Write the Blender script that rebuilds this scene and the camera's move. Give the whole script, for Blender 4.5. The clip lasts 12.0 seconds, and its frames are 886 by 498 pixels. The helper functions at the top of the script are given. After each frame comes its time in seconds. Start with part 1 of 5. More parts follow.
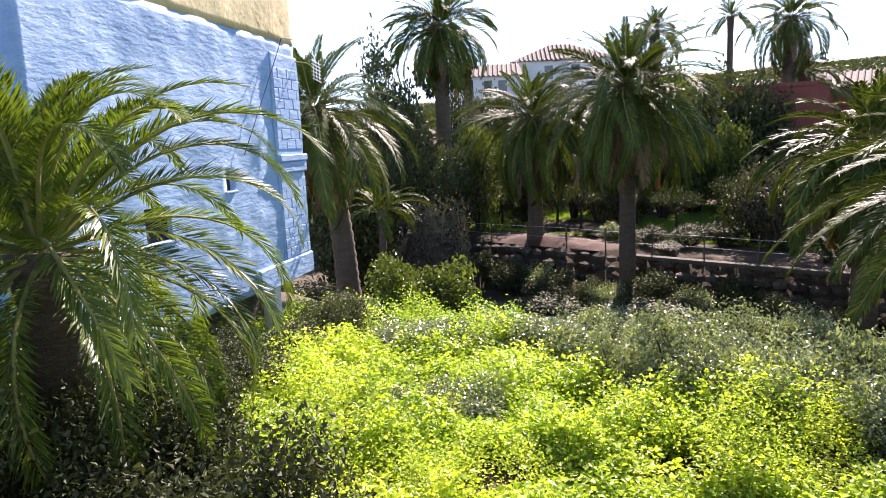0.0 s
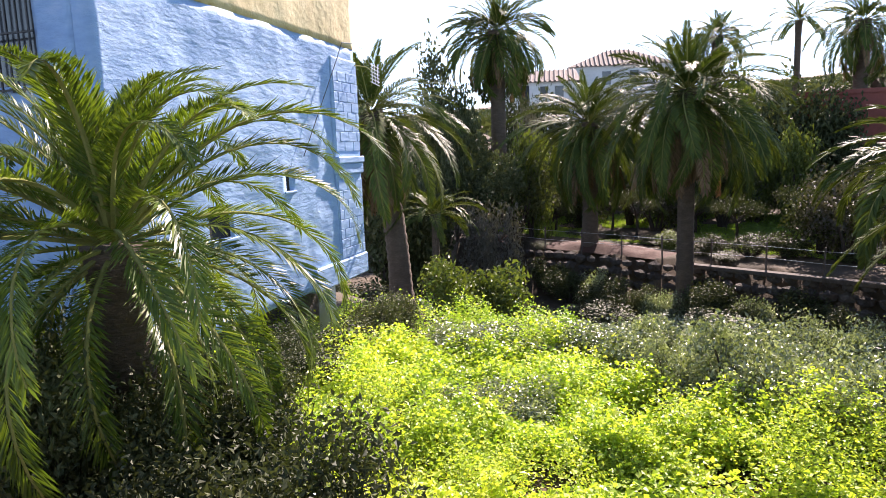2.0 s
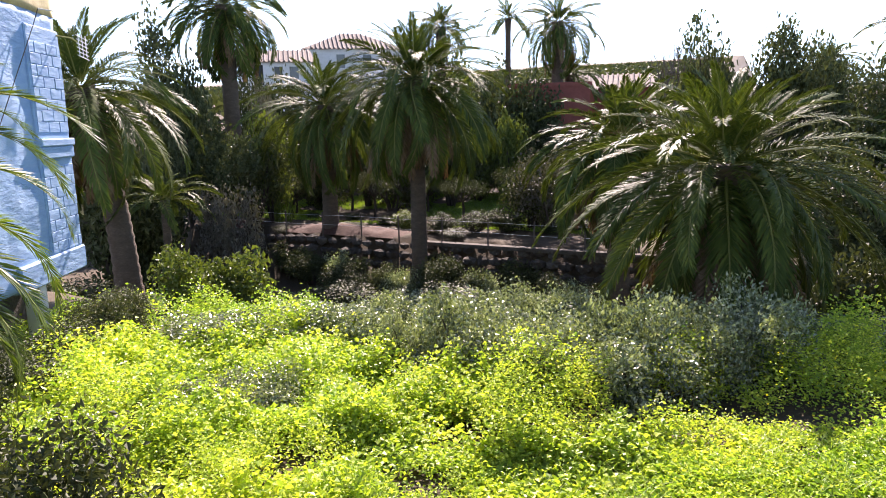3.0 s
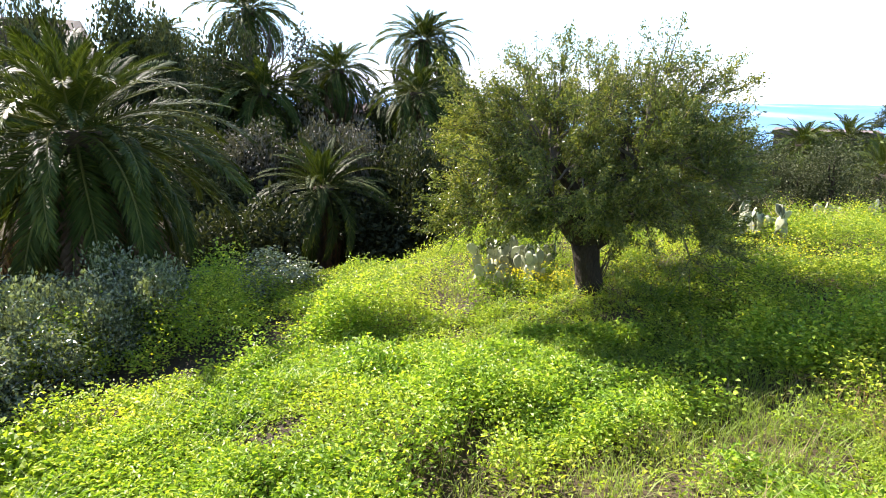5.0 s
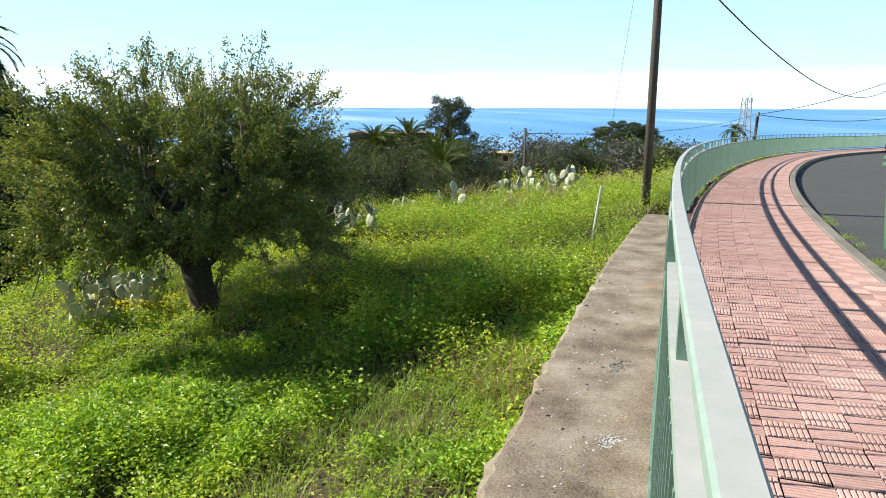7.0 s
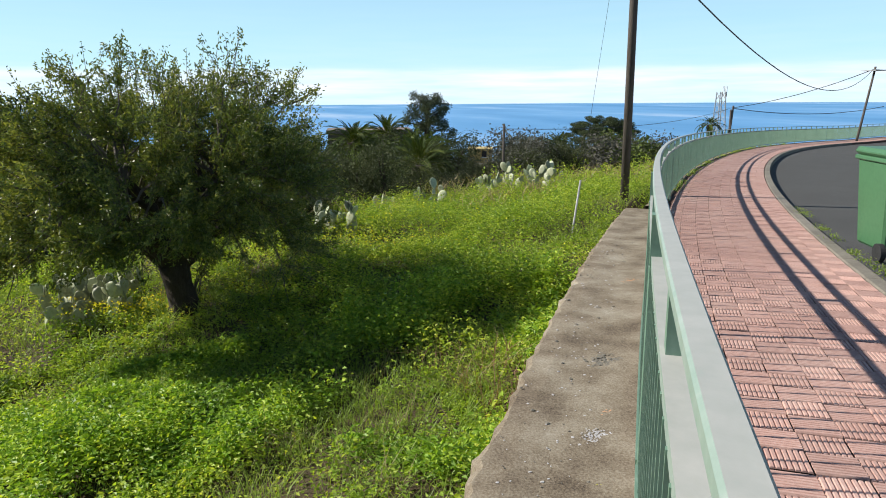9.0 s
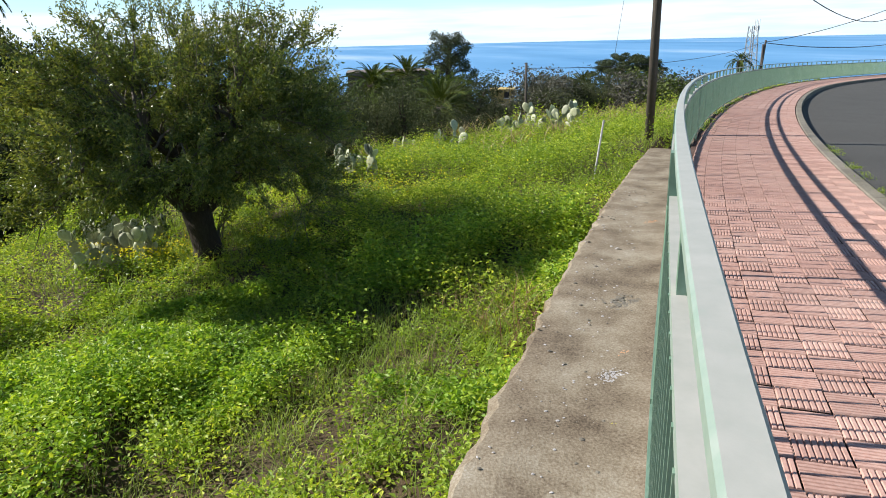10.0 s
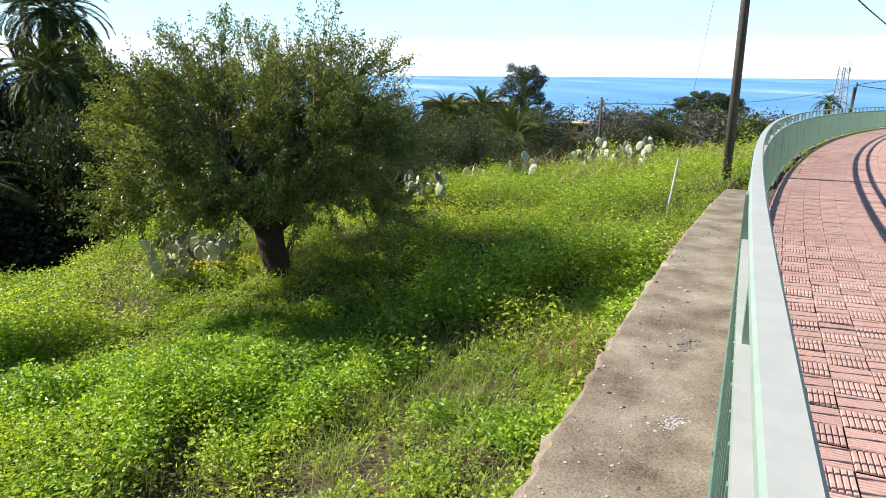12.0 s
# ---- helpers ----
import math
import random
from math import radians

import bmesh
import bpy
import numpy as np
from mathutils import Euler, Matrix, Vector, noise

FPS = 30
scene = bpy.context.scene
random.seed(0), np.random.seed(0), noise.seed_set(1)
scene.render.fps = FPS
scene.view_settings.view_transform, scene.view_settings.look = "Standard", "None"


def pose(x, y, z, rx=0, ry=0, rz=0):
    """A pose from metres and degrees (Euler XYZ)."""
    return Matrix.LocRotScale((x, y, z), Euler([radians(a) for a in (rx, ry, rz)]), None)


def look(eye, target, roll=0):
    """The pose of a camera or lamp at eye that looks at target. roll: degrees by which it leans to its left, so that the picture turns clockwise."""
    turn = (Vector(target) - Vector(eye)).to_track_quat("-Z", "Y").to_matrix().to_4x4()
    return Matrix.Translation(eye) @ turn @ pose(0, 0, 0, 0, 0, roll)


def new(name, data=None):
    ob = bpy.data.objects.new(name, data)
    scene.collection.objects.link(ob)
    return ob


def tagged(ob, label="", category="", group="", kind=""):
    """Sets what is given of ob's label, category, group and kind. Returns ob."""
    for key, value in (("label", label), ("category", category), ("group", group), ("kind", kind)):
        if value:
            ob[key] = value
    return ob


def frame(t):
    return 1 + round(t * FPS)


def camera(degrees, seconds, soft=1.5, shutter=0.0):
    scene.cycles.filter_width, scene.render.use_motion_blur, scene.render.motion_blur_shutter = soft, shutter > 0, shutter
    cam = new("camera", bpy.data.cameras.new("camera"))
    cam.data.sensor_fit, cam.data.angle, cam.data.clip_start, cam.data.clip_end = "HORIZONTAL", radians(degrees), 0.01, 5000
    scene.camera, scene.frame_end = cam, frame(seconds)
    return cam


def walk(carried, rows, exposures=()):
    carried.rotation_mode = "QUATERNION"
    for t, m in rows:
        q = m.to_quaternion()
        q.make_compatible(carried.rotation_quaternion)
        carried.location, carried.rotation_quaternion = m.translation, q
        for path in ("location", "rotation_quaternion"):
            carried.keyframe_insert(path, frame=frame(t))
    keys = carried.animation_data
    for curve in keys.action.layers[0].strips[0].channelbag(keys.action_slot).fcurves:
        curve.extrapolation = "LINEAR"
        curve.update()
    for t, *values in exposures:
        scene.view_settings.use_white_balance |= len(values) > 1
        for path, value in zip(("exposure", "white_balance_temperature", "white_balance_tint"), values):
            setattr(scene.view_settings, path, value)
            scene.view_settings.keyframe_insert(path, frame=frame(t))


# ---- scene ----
cam = camera(66.47, 12.0, soft=0.95)
PATH = [
    (0.0, pose(-0.046, 0.181, 1.463, 81.05, 2.51, 0.59)),
    (0.5, pose(-0.102, 0.118, 1.415, 83.09, 1.15, -3.85)),
    (1.0, pose(-0.082, 0.128, 1.422, 82.22, 2.31, 0.08)),
    (1.5, pose(-0.088, 0.159, 1.424, 82.00, 1.78, 3.71)),
    (2.0, pose(-0.071, 0.137, 1.420, 81.69, 1.97, 5.14)),
    (2.5, pose(-0.023, 0.034, 1.469, 80.61, 1.19, -1.36)),
    (3.0, pose(0.003, -0.077, 1.480, 79.59, 1.04, -16.45)),
    (3.2, pose(0.016, -0.082, 1.490, 79.21, 0.84, -23.21)),
    (4.8, pose(0.103, -0.087, 1.363, 76.17, -1.26, -59.36)),
    (5.0, pose(0.080, -0.092, 1.384, 76.98, -0.69, -66.93)),
    (5.5, pose(0.002, -0.112, 1.420, 76.50, -0.97, -76.66)),
    (6.0, pose(0.018, -0.086, 1.446, 76.85, 0.89, -87.36)),
    (6.5, pose(0.010, -0.012, 1.471, 75.58, -0.33, -96.03)),
    (7.0, pose(-0.009, 0.016, 1.488, 77.71, -0.06, -100.62)),
    (7.5, pose(-0.028, 0.048, 1.497, 78.11, 0.29, -102.30)),
    (9.5, pose(0.012, 0.016, 1.486, 76.63, 0.57, -102.49)),
    (10.0, pose(0.015, -0.004, 1.480, 72.64, 1.37, -100.72)),
    (10.5, pose(0.009, -0.008, 1.484, 74.36, 1.32, -100.10)),
    (11.0, pose(0.013, -0.015, 1.480, 74.85, 0.27, -98.53)),
    (11.5, pose(0.009, -0.006, 1.478, 75.37, -1.36, -97.35)),
    (12.0, pose(0.030, -0.028, 1.476, 75.15, -0.28, -94.47)),
]
EXPOSURES = [(0.0, 1.83, 6900, 31), (3.2, 1.8, 6900, 31), (5.0, 1.6, 6600, 20), (6.0, 1.15, 6500, 15), (6.5, 0.93, 6500, 13), (7.0, 0.8, 6500, 10), (7.5, 0.35, 6500, 10), (9.5, 0.37, 6500, 10), (10.2, 0.63, 6500, 11), (11.0, 0.73, 6500, 11), (11.5, 0.57, 6500, 10), (12.0, 0.85, 6500, 12)]
walk(cam, PATH, EXPOSURES)

# ---- world, sun ----
SUN_EL, SUN_AZ = 36.0, 20.0         # over the valley, a little to the right of +y
world = bpy.data.worlds.new("sky")
scene.world = world
world.use_nodes = True
wn, wl = world.node_tree.nodes, world.node_tree.links
sky = wn.new("ShaderNodeTexSky")
sky.sky_type, sky.sun_disc = "NISHITA", False
sky.sun_elevation, sky.sun_rotation = radians(SUN_EL), radians(SUN_AZ)
sky.altitude, sky.air_density, sky.dust_density, sky.ozone_density = 200, 0.85, 0.15, 2.5
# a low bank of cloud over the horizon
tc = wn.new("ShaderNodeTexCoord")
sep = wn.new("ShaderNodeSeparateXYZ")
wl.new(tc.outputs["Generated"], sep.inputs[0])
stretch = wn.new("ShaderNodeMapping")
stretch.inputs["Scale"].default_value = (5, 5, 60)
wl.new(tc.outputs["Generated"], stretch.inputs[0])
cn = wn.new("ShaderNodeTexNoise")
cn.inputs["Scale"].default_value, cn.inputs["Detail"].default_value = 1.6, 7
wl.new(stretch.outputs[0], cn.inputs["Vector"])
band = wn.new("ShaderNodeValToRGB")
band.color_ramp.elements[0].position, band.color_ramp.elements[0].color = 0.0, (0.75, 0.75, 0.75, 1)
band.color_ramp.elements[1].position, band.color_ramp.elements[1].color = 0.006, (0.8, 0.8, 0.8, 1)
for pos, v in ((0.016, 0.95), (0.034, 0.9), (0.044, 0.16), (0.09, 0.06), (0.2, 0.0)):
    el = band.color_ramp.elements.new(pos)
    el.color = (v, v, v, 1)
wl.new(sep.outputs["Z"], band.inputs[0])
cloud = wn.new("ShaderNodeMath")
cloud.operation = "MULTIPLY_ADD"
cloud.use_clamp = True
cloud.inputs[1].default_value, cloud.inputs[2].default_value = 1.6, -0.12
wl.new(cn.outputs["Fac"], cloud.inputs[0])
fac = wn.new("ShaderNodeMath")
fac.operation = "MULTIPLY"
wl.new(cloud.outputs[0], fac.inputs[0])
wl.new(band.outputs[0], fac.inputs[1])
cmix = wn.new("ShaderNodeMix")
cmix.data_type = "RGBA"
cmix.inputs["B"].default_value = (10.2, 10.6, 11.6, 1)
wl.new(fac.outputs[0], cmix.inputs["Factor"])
# pale blue haze low in the sky
hz = wn.new("ShaderNodeValToRGB")
hz.color_ramp.elements[0].position, hz.color_ramp.elements[0].color = 0.0, (0.9, 0.9, 0.9, 1)
hz.color_ramp.elements[1].position, hz.color_ramp.elements[1].color = 0.42, (0, 0, 0, 1)
wl.new(sep.outputs["Z"], hz.inputs[0])
hmix = wn.new("ShaderNodeMix")
hmix.data_type = "RGBA"
hmix.inputs["B"].default_value = (5.4, 9.3, 11.6, 1)
wl.new(hz.outputs[0], hmix.inputs["Factor"])
wl.new(sky.outputs[0], hmix.inputs["A"])
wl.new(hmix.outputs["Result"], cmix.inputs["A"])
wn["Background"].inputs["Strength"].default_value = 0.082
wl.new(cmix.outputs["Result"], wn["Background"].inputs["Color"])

sun = new("sun", bpy.data.lights.new("sun", "SUN"))
sun.data.energy, sun.data.angle, sun.data.color = 5.4, radians(0.6), (1.0, 0.95, 0.86)
sun.matrix_world = look((0, 0, 0), (-math.sin(radians(SUN_AZ)), -math.cos(radians(SUN_AZ)), -math.tan(radians(SUN_EL))))

# ---- materials ----


def ramp(nt, stops):
    r = nt.nodes.new("ShaderNodeValToRGB")
    e = r.color_ramp.elements
    while len(e) < len(stops):
        e.new(0.5)
    for k, (p, c) in enumerate(stops):
        e[k].position, e[k].color = p, (*c, 1)
    return r


def noise_at(nt, scale, detail=5, coords="Object", rough=0.55, stretchy=None):
    t = nt.nodes.new("ShaderNodeTexCoord")
    n = nt.nodes.new("ShaderNodeTexNoise")
    n.inputs["Scale"].default_value, n.inputs["Detail"].default_value, n.inputs["Roughness"].default_value = scale, detail, rough
    if coords == "World":
        src = nt.nodes.new("ShaderNodeNewGeometry").outputs["Position"]
    else:
        src = t.outputs[coords]
    if stretchy:
        m = nt.nodes.new("ShaderNodeMapping")
        m.inputs["Scale"].default_value = stretchy
        nt.links.new(src, m.inputs[0])
        src = m.outputs[0]
    nt.links.new(src, n.inputs["Vector"])
    return n


def surface(name, stops, fine=40.0, coarse=1.5, rough=0.8, bump=0.3, bump_scale=60.0, metal=0.0, coords="World", vary=0.0, spec=0.4, stretchy=None, weight=0.5, dist=0.02):
    """A solid surface: stops of colour driven by coarse and fine noise, with bump; vary shifts each object a little."""
    m = bpy.data.materials.new(name)
    m.use_nodes = True
    nt = m.node_tree
    b = nt.nodes["Principled BSDF"]
    n1, n2 = noise_at(nt, coarse, 6, coords, 0.6, stretchy), noise_at(nt, fine, 4, coords, 0.6, stretchy)
    mx = nt.nodes.new("ShaderNodeMix")
    mx.inputs["Factor"].default_value = weight
    nt.links.new(n1.outputs["Fac"], mx.inputs["A"])
    nt.links.new(n2.outputs["Fac"], mx.inputs["B"])
    r = ramp(nt, stops)
    nt.links.new(mx.outputs["Result"], r.inputs[0])
    col = r.outputs[0]
    if vary:
        oi = nt.nodes.new("ShaderNodeObjectInfo")
        mr = nt.nodes.new("ShaderNodeMapRange")
        mr.inputs["To Min"].default_value, mr.inputs["To Max"].default_value = 1 - vary, 1 + vary
        nt.links.new(oi.outputs["Random"], mr.inputs["Value"])
        hs = nt.nodes.new("ShaderNodeHueSaturation")
        nt.links.new(mr.outputs[0], hs.inputs["Value"])
        nt.links.new(col, hs.inputs["Color"])
        col = hs.outputs[0]
    nt.links.new(col, b.inputs["Base Color"])
    b.inputs["Roughness"].default_value, b.inputs["Metallic"].default_value = rough, metal
    b.inputs["Specular IOR Level"].default_value = spec
    bn = noise_at(nt, bump_scale, 6, coords, 0.6, stretchy)
    bp = nt.nodes.new("ShaderNodeBump")
    bp.inputs["Strength"].default_value, bp.inputs["Distance"].default_value = bump, dist
    nt.links.new(bn.outputs["Fac"], bp.inputs["Height"])
    nt.links.new(bp.outputs[0], b.inputs["Normal"])
    return m


def foliage(name, stops, patch=0.25, rough=0.45, through_light=0.35, spec=0.4, glow=(1.5, 1.5, 0.5), vary=0.15):
    """Leaves: colour by leaf and by patch; light also comes through them."""
    m = bpy.data.materials.new(name)
    m.use_nodes = True
    nt = m.node_tree
    b, out = nt.nodes["Principled BSDF"], nt.nodes["Material Output"]
    geo = nt.nodes.new("ShaderNodeNewGeometry")
    n = noise_at(nt, patch, 4, "World")
    mx = nt.nodes.new("ShaderNodeMix")
    mx.inputs["Factor"].default_value = 0.64
    nt.links.new(geo.outputs["Random Per Island"], mx.inputs["A"])
    nt.links.new(n.outputs["Fac"], mx.inputs["B"])
    r = ramp(nt, stops)
    nt.links.new(mx.outputs["Result"], r.inputs[0])
    oi = nt.nodes.new("ShaderNodeObjectInfo")
    mr = nt.nodes.new("ShaderNodeMapRange")
    mr.inputs["To Min"].default_value, mr.inputs["To Max"].default_value = 1 - vary, 1 + vary
    nt.links.new(oi.outputs["Random"], mr.inputs["Value"])
    hs = nt.nodes.new("ShaderNodeHueSaturation")
    nt.links.new(mr.outputs[0], hs.inputs["Value"])
    nt.links.new(r.outputs[0], hs.inputs["Color"])
    nt.links.new(hs.outputs[0], b.inputs["Base Color"])
    b.inputs["Roughness"].default_value, b.inputs["Specular IOR Level"].default_value = rough, spec
    tr = nt.nodes.new("ShaderNodeBsdfTranslucent")
    tint = nt.nodes.new("ShaderNodeMix")
    tint.data_type, tint.blend_type = "RGBA", "MULTIPLY"
    tint.inputs["Factor"].default_value = 1
    tint.inputs["B"].default_value = (*glow, 1)
    nt.links.new(hs.outputs[0], tint.inputs["A"])
    nt.links.new(tint.outputs["Result"], tr.inputs["Color"])
    ms = nt.nodes.new("ShaderNodeMixShader")
    ms.inputs[0].default_value = through_light
    nt.links.new(b.outputs[0], ms.inputs[1])
    nt.links.new(tr.outputs[0], ms.inputs[2])
    nt.links.new(ms.outputs[0], out.inputs["Surface"])
    return m


M = {}
M["soil"] = surface("soil", [(0.3, (0.035, 0.03, 0.014)), (0.55, (0.075, 0.052, 0.028)), (0.75, (0.13, 0.08, 0.045))], 14, 0.25, 0.95, 0.6, 20, dist=0.05)
M["weeds"] = foliage("weeds", [(0.2, (0.107, 0.201, 0.03)), (0.5, (0.339, 0.48, 0.061)), (0.78, (0.746, 0.772, 0.135))], 0.6, 0.48, 0.42, 0.32, (1.45, 1.4, 0.5))
M["nettle"] = foliage("nettle", [(0.2, (0.083, 0.171, 0.025)), (0.5, (0.236, 0.382, 0.047)), (0.78, (0.566, 0.649, 0.091))], 0.7, 0.46, 0.36, 0.32, (1.4, 1.4, 0.5))
M["grass"] = foliage("grass", [(0.2, (0.112, 0.187, 0.025)), (0.55, (0.252, 0.351, 0.056)), (0.8, (0.42, 0.452, 0.182))], 0.4, 0.5, 0.4)
M["straw"] = foliage("straw", [(0.2, (0.255, 0.187, 0.085)), (0.8, (0.425, 0.357, 0.204))], 0.4, 0.6, 0.25)
M["russet"] = foliage("russet_grass", [(0.2, (0.16, 0.08, 0.05)), (0.8, (0.38, 0.24, 0.15))], 0.4, 0.6, 0.25)
M["bramble"] = foliage("bramble", [(0.2, (0.042, 0.063, 0.025)), (0.5, (0.182, 0.217, 0.105)), (0.8, (0.476, 0.518, 0.35))], 0.8, 0.25, 0.2, 1.0, (1.3, 1.4, 0.6))
M["flower"] = foliage("flower", [(0.2, (0.72, 0.58, 0.02)), (0.8, (0.85, 0.76, 0.06))], 1.0, 0.6, 0.3, 0.2, (1.1, 1.1, 0.6))
M["palm"] = foliage("palm_leaf", [(0.2, (0.034, 0.068, 0.01)), (0.55, (0.085, 0.134, 0.019)), (0.85, (0.184, 0.23, 0.034))], 0.5, 0.42, 0.32, 0.3)
M["palm_far"] = foliage("palm_leaf_far", [(0.2, (0.03, 0.051, 0.013)), (0.55, (0.068, 0.098, 0.021)), (0.85, (0.17, 0.196, 0.038))], 0.5, 0.55, 0.17, 0.12)
M["palm_dead"] = foliage("dead_palm_leaf", [(0.2, (0.1, 0.06, 0.03)), (0.8, (0.24, 0.16, 0.09))], 0.5, 0.7, 0.15, 0.2, (1.2, 1.0, 0.7))
M["rachis"] = surface("palm_rachis", [(0.3, (0.12, 0.132, 0.03)), (0.7, (0.216, 0.216, 0.072))], 30, 3, 0.85, 0.1, spec=0.15)
M["palm_trunk"] = surface("palm_bark", [(0.3, (0.06, 0.045, 0.032)), (0.55, (0.115, 0.085, 0.06)), (0.75, (0.2, 0.15, 0.11))], 14, 2.5, 0.95, 0.9, 18, coords="Object", stretchy=(1, 1, 3), dist=0.06)
M["bark"] = surface("bark", [(0.3, (0.022, 0.017, 0.013)), (0.6, (0.064, 0.049, 0.038)), (0.8, (0.12, 0.098, 0.075))], 25, 4, 0.95, 0.8, 30, coords="Object", stretchy=(2, 2, 0.6), dist=0.03)
M["tree"] = foliage("tree_leaf", [(0.2, (0.035, 0.062, 0.018)), (0.5, (0.122, 0.159, 0.041)), (0.82, (0.379, 0.365, 0.105))], 0.9, 0.36, 0.27, 0.5)
M["twig"] = surface("twig_bark", [(0.3, (0.07, 0.058, 0.045)), (0.6, (0.15, 0.128, 0.105)), (0.8, (0.26, 0.23, 0.2))], 40, 6, 0.9, 0.4, 60)
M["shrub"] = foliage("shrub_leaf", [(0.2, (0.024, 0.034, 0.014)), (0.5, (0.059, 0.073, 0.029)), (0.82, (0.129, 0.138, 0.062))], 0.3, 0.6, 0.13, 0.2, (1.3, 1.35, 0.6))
M["shrub_light"] = foliage("light_shrub_leaf", [(0.2, (0.051, 0.076, 0.017)), (0.5, (0.093, 0.128, 0.03)), (0.82, (0.17, 0.204, 0.068))], 0.5, 0.5, 0.2, 0.2)
M["shrub_grey"] = foliage("grey_shrub_leaf", [(0.2, (0.056, 0.055, 0.042)), (0.5, (0.112, 0.108, 0.084)), (0.82, (0.198, 0.186, 0.149))], 0.5, 0.6, 0.08)
M["pine"] = foliage("pine_needles", [(0.2, (0.018, 0.032, 0.011)), (0.5, (0.041, 0.059, 0.018)), (0.82, (0.081, 0.099, 0.027))], 0.5, 0.6, 0.1)
M["cactus"] = surface("cactus", [(0.3, (0.241, 0.267, 0.157)), (0.6, (0.407, 0.426, 0.287)), (0.8, (0.555, 0.555, 0.426))], 20, 3, 0.5, 0.2, 30, vary=0.45)
M["blue"] = surface("blue_render", [(0.25, (0.143, 0.266, 0.454)), (0.5, (0.213, 0.356, 0.543)), (0.72, (0.311, 0.434, 0.583))], 4, 0.7, 0.75, 0.42, 4.5, dist=0.06, stretchy=(1, 0.8, 2.4))
M["yellow"] = surface("yellow_render", [(0.25, (0.284, 0.206, 0.086)), (0.5, (0.533, 0.43, 0.224)), (0.8, (0.636, 0.542, 0.31))], 5, 0.6, 0.85, 0.4, 9, dist=0.04)
M["white"] = surface("white_wall", [(0.25, (0.516, 0.516, 0.49)), (0.6, (0.671, 0.671, 0.654)), (0.8, (0.705, 0.705, 0.688))], 4, 0.4, 0.85, 0.2, 8)
M["ochre"] = surface("ochre_wall", [(0.25, (0.43, 0.31, 0.103)), (0.7, (0.585, 0.447, 0.189))], 4, 0.4, 0.85, 0.2, 8)
M["red_wall"] = surface("red_wall", [(0.25, (0.14, 0.04, 0.03)), (0.7, (0.26, 0.08, 0.06))], 3, 0.4, 0.9, 0.3, 8)
M["roof"] = surface("roof_tile", [(0.25, (0.09, 0.07, 0.06)), (0.5, (0.17, 0.135, 0.115)), (0.75, (0.28, 0.25, 0.22))], 6, 0.6, 0.9, 0.4, 10, vary=0.3)
M["glass"] = surface("dark_window", [(0.3, (0.02, 0.025, 0.03)), (0.7, (0.04, 0.045, 0.05))], 3, 1, 0.1, 0.0, spec=0.6)
# near-black colour that stands in for the shade inside wall openings
M["dark"] = surface("hole_shade_fill", [(0.3, (0.01, 0.01, 0.01)), (0.7, (0.03, 0.03, 0.03))], 3, 1, 0.9, 0.0)
M["wood_pole"] = surface("wood_pole", [(0.3, (0.05, 0.04, 0.03)), (0.6, (0.12, 0.1, 0.085)), (0.8, (0.2, 0.17, 0.15))], 30, 3, 0.9, 0.5, 40, coords="Object", stretchy=(4, 4, 0.3))
M["cable"] = surface("cable", [(0.3, (0.015, 0.015, 0.015)), (0.7, (0.035, 0.035, 0.035))], 5, 1, 0.6, 0.0)
M["steel"] = surface("galvanised_steel", [(0.3, (0.4, 0.4, 0.4)), (0.7, (0.6, 0.6, 0.6))], 20, 2, 0.45, 0.1, metal=0.6)
M["concrete"] = surface("wall_concrete", [(0.33, (0.048, 0.035, 0.023)), (0.43, (0.144, 0.11, 0.075)), (0.53, (0.24, 0.198, 0.141)), (0.62, (0.32, 0.282, 0.218)), (0.72, (0.464, 0.438, 0.383))], 85, 2.6, 0.95, 0.45, 110, weight=0.42, dist=0.008)
M["kerb"] = surface("kerb_concrete", [(0.25, (0.11, 0.096, 0.076)), (0.55, (0.206, 0.186, 0.151)), (0.8, (0.275, 0.248, 0.206))], 30, 2, 0.9, 0.5, 50, vary=0.12)
M["asphalt"] = surface("asphalt", [(0.3, (0.047, 0.046, 0.043)), (0.6, (0.077, 0.075, 0.071)), (0.8, (0.138, 0.133, 0.125))], 90, 0.5, 0.95, 0.7, 160, weight=0.6, dist=0.008)
M["tile"] = surface("paving_tile", [(0.25, (0.331, 0.183, 0.151)), (0.5, (0.487, 0.3, 0.251)), (0.78, (0.606, 0.435, 0.371))], 40, 1.2, 0.75, 0.25, 90, vary=0.1, dist=0.004)
M["joint"] = surface("tile_joint", [(0.3, (0.06, 0.035, 0.03)), (0.7, (0.14, 0.09, 0.07))], 40, 2, 0.95, 0.5, 80)
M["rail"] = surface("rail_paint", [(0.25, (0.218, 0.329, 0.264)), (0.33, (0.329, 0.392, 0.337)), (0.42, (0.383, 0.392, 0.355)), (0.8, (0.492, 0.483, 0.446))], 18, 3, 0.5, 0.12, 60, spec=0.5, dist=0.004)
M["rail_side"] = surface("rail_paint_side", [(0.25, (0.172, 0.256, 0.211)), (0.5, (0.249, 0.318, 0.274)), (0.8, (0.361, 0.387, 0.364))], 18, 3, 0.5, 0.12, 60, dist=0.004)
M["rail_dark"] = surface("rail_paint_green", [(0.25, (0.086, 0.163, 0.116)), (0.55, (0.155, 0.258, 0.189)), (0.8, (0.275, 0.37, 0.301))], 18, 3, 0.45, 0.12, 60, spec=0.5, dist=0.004)
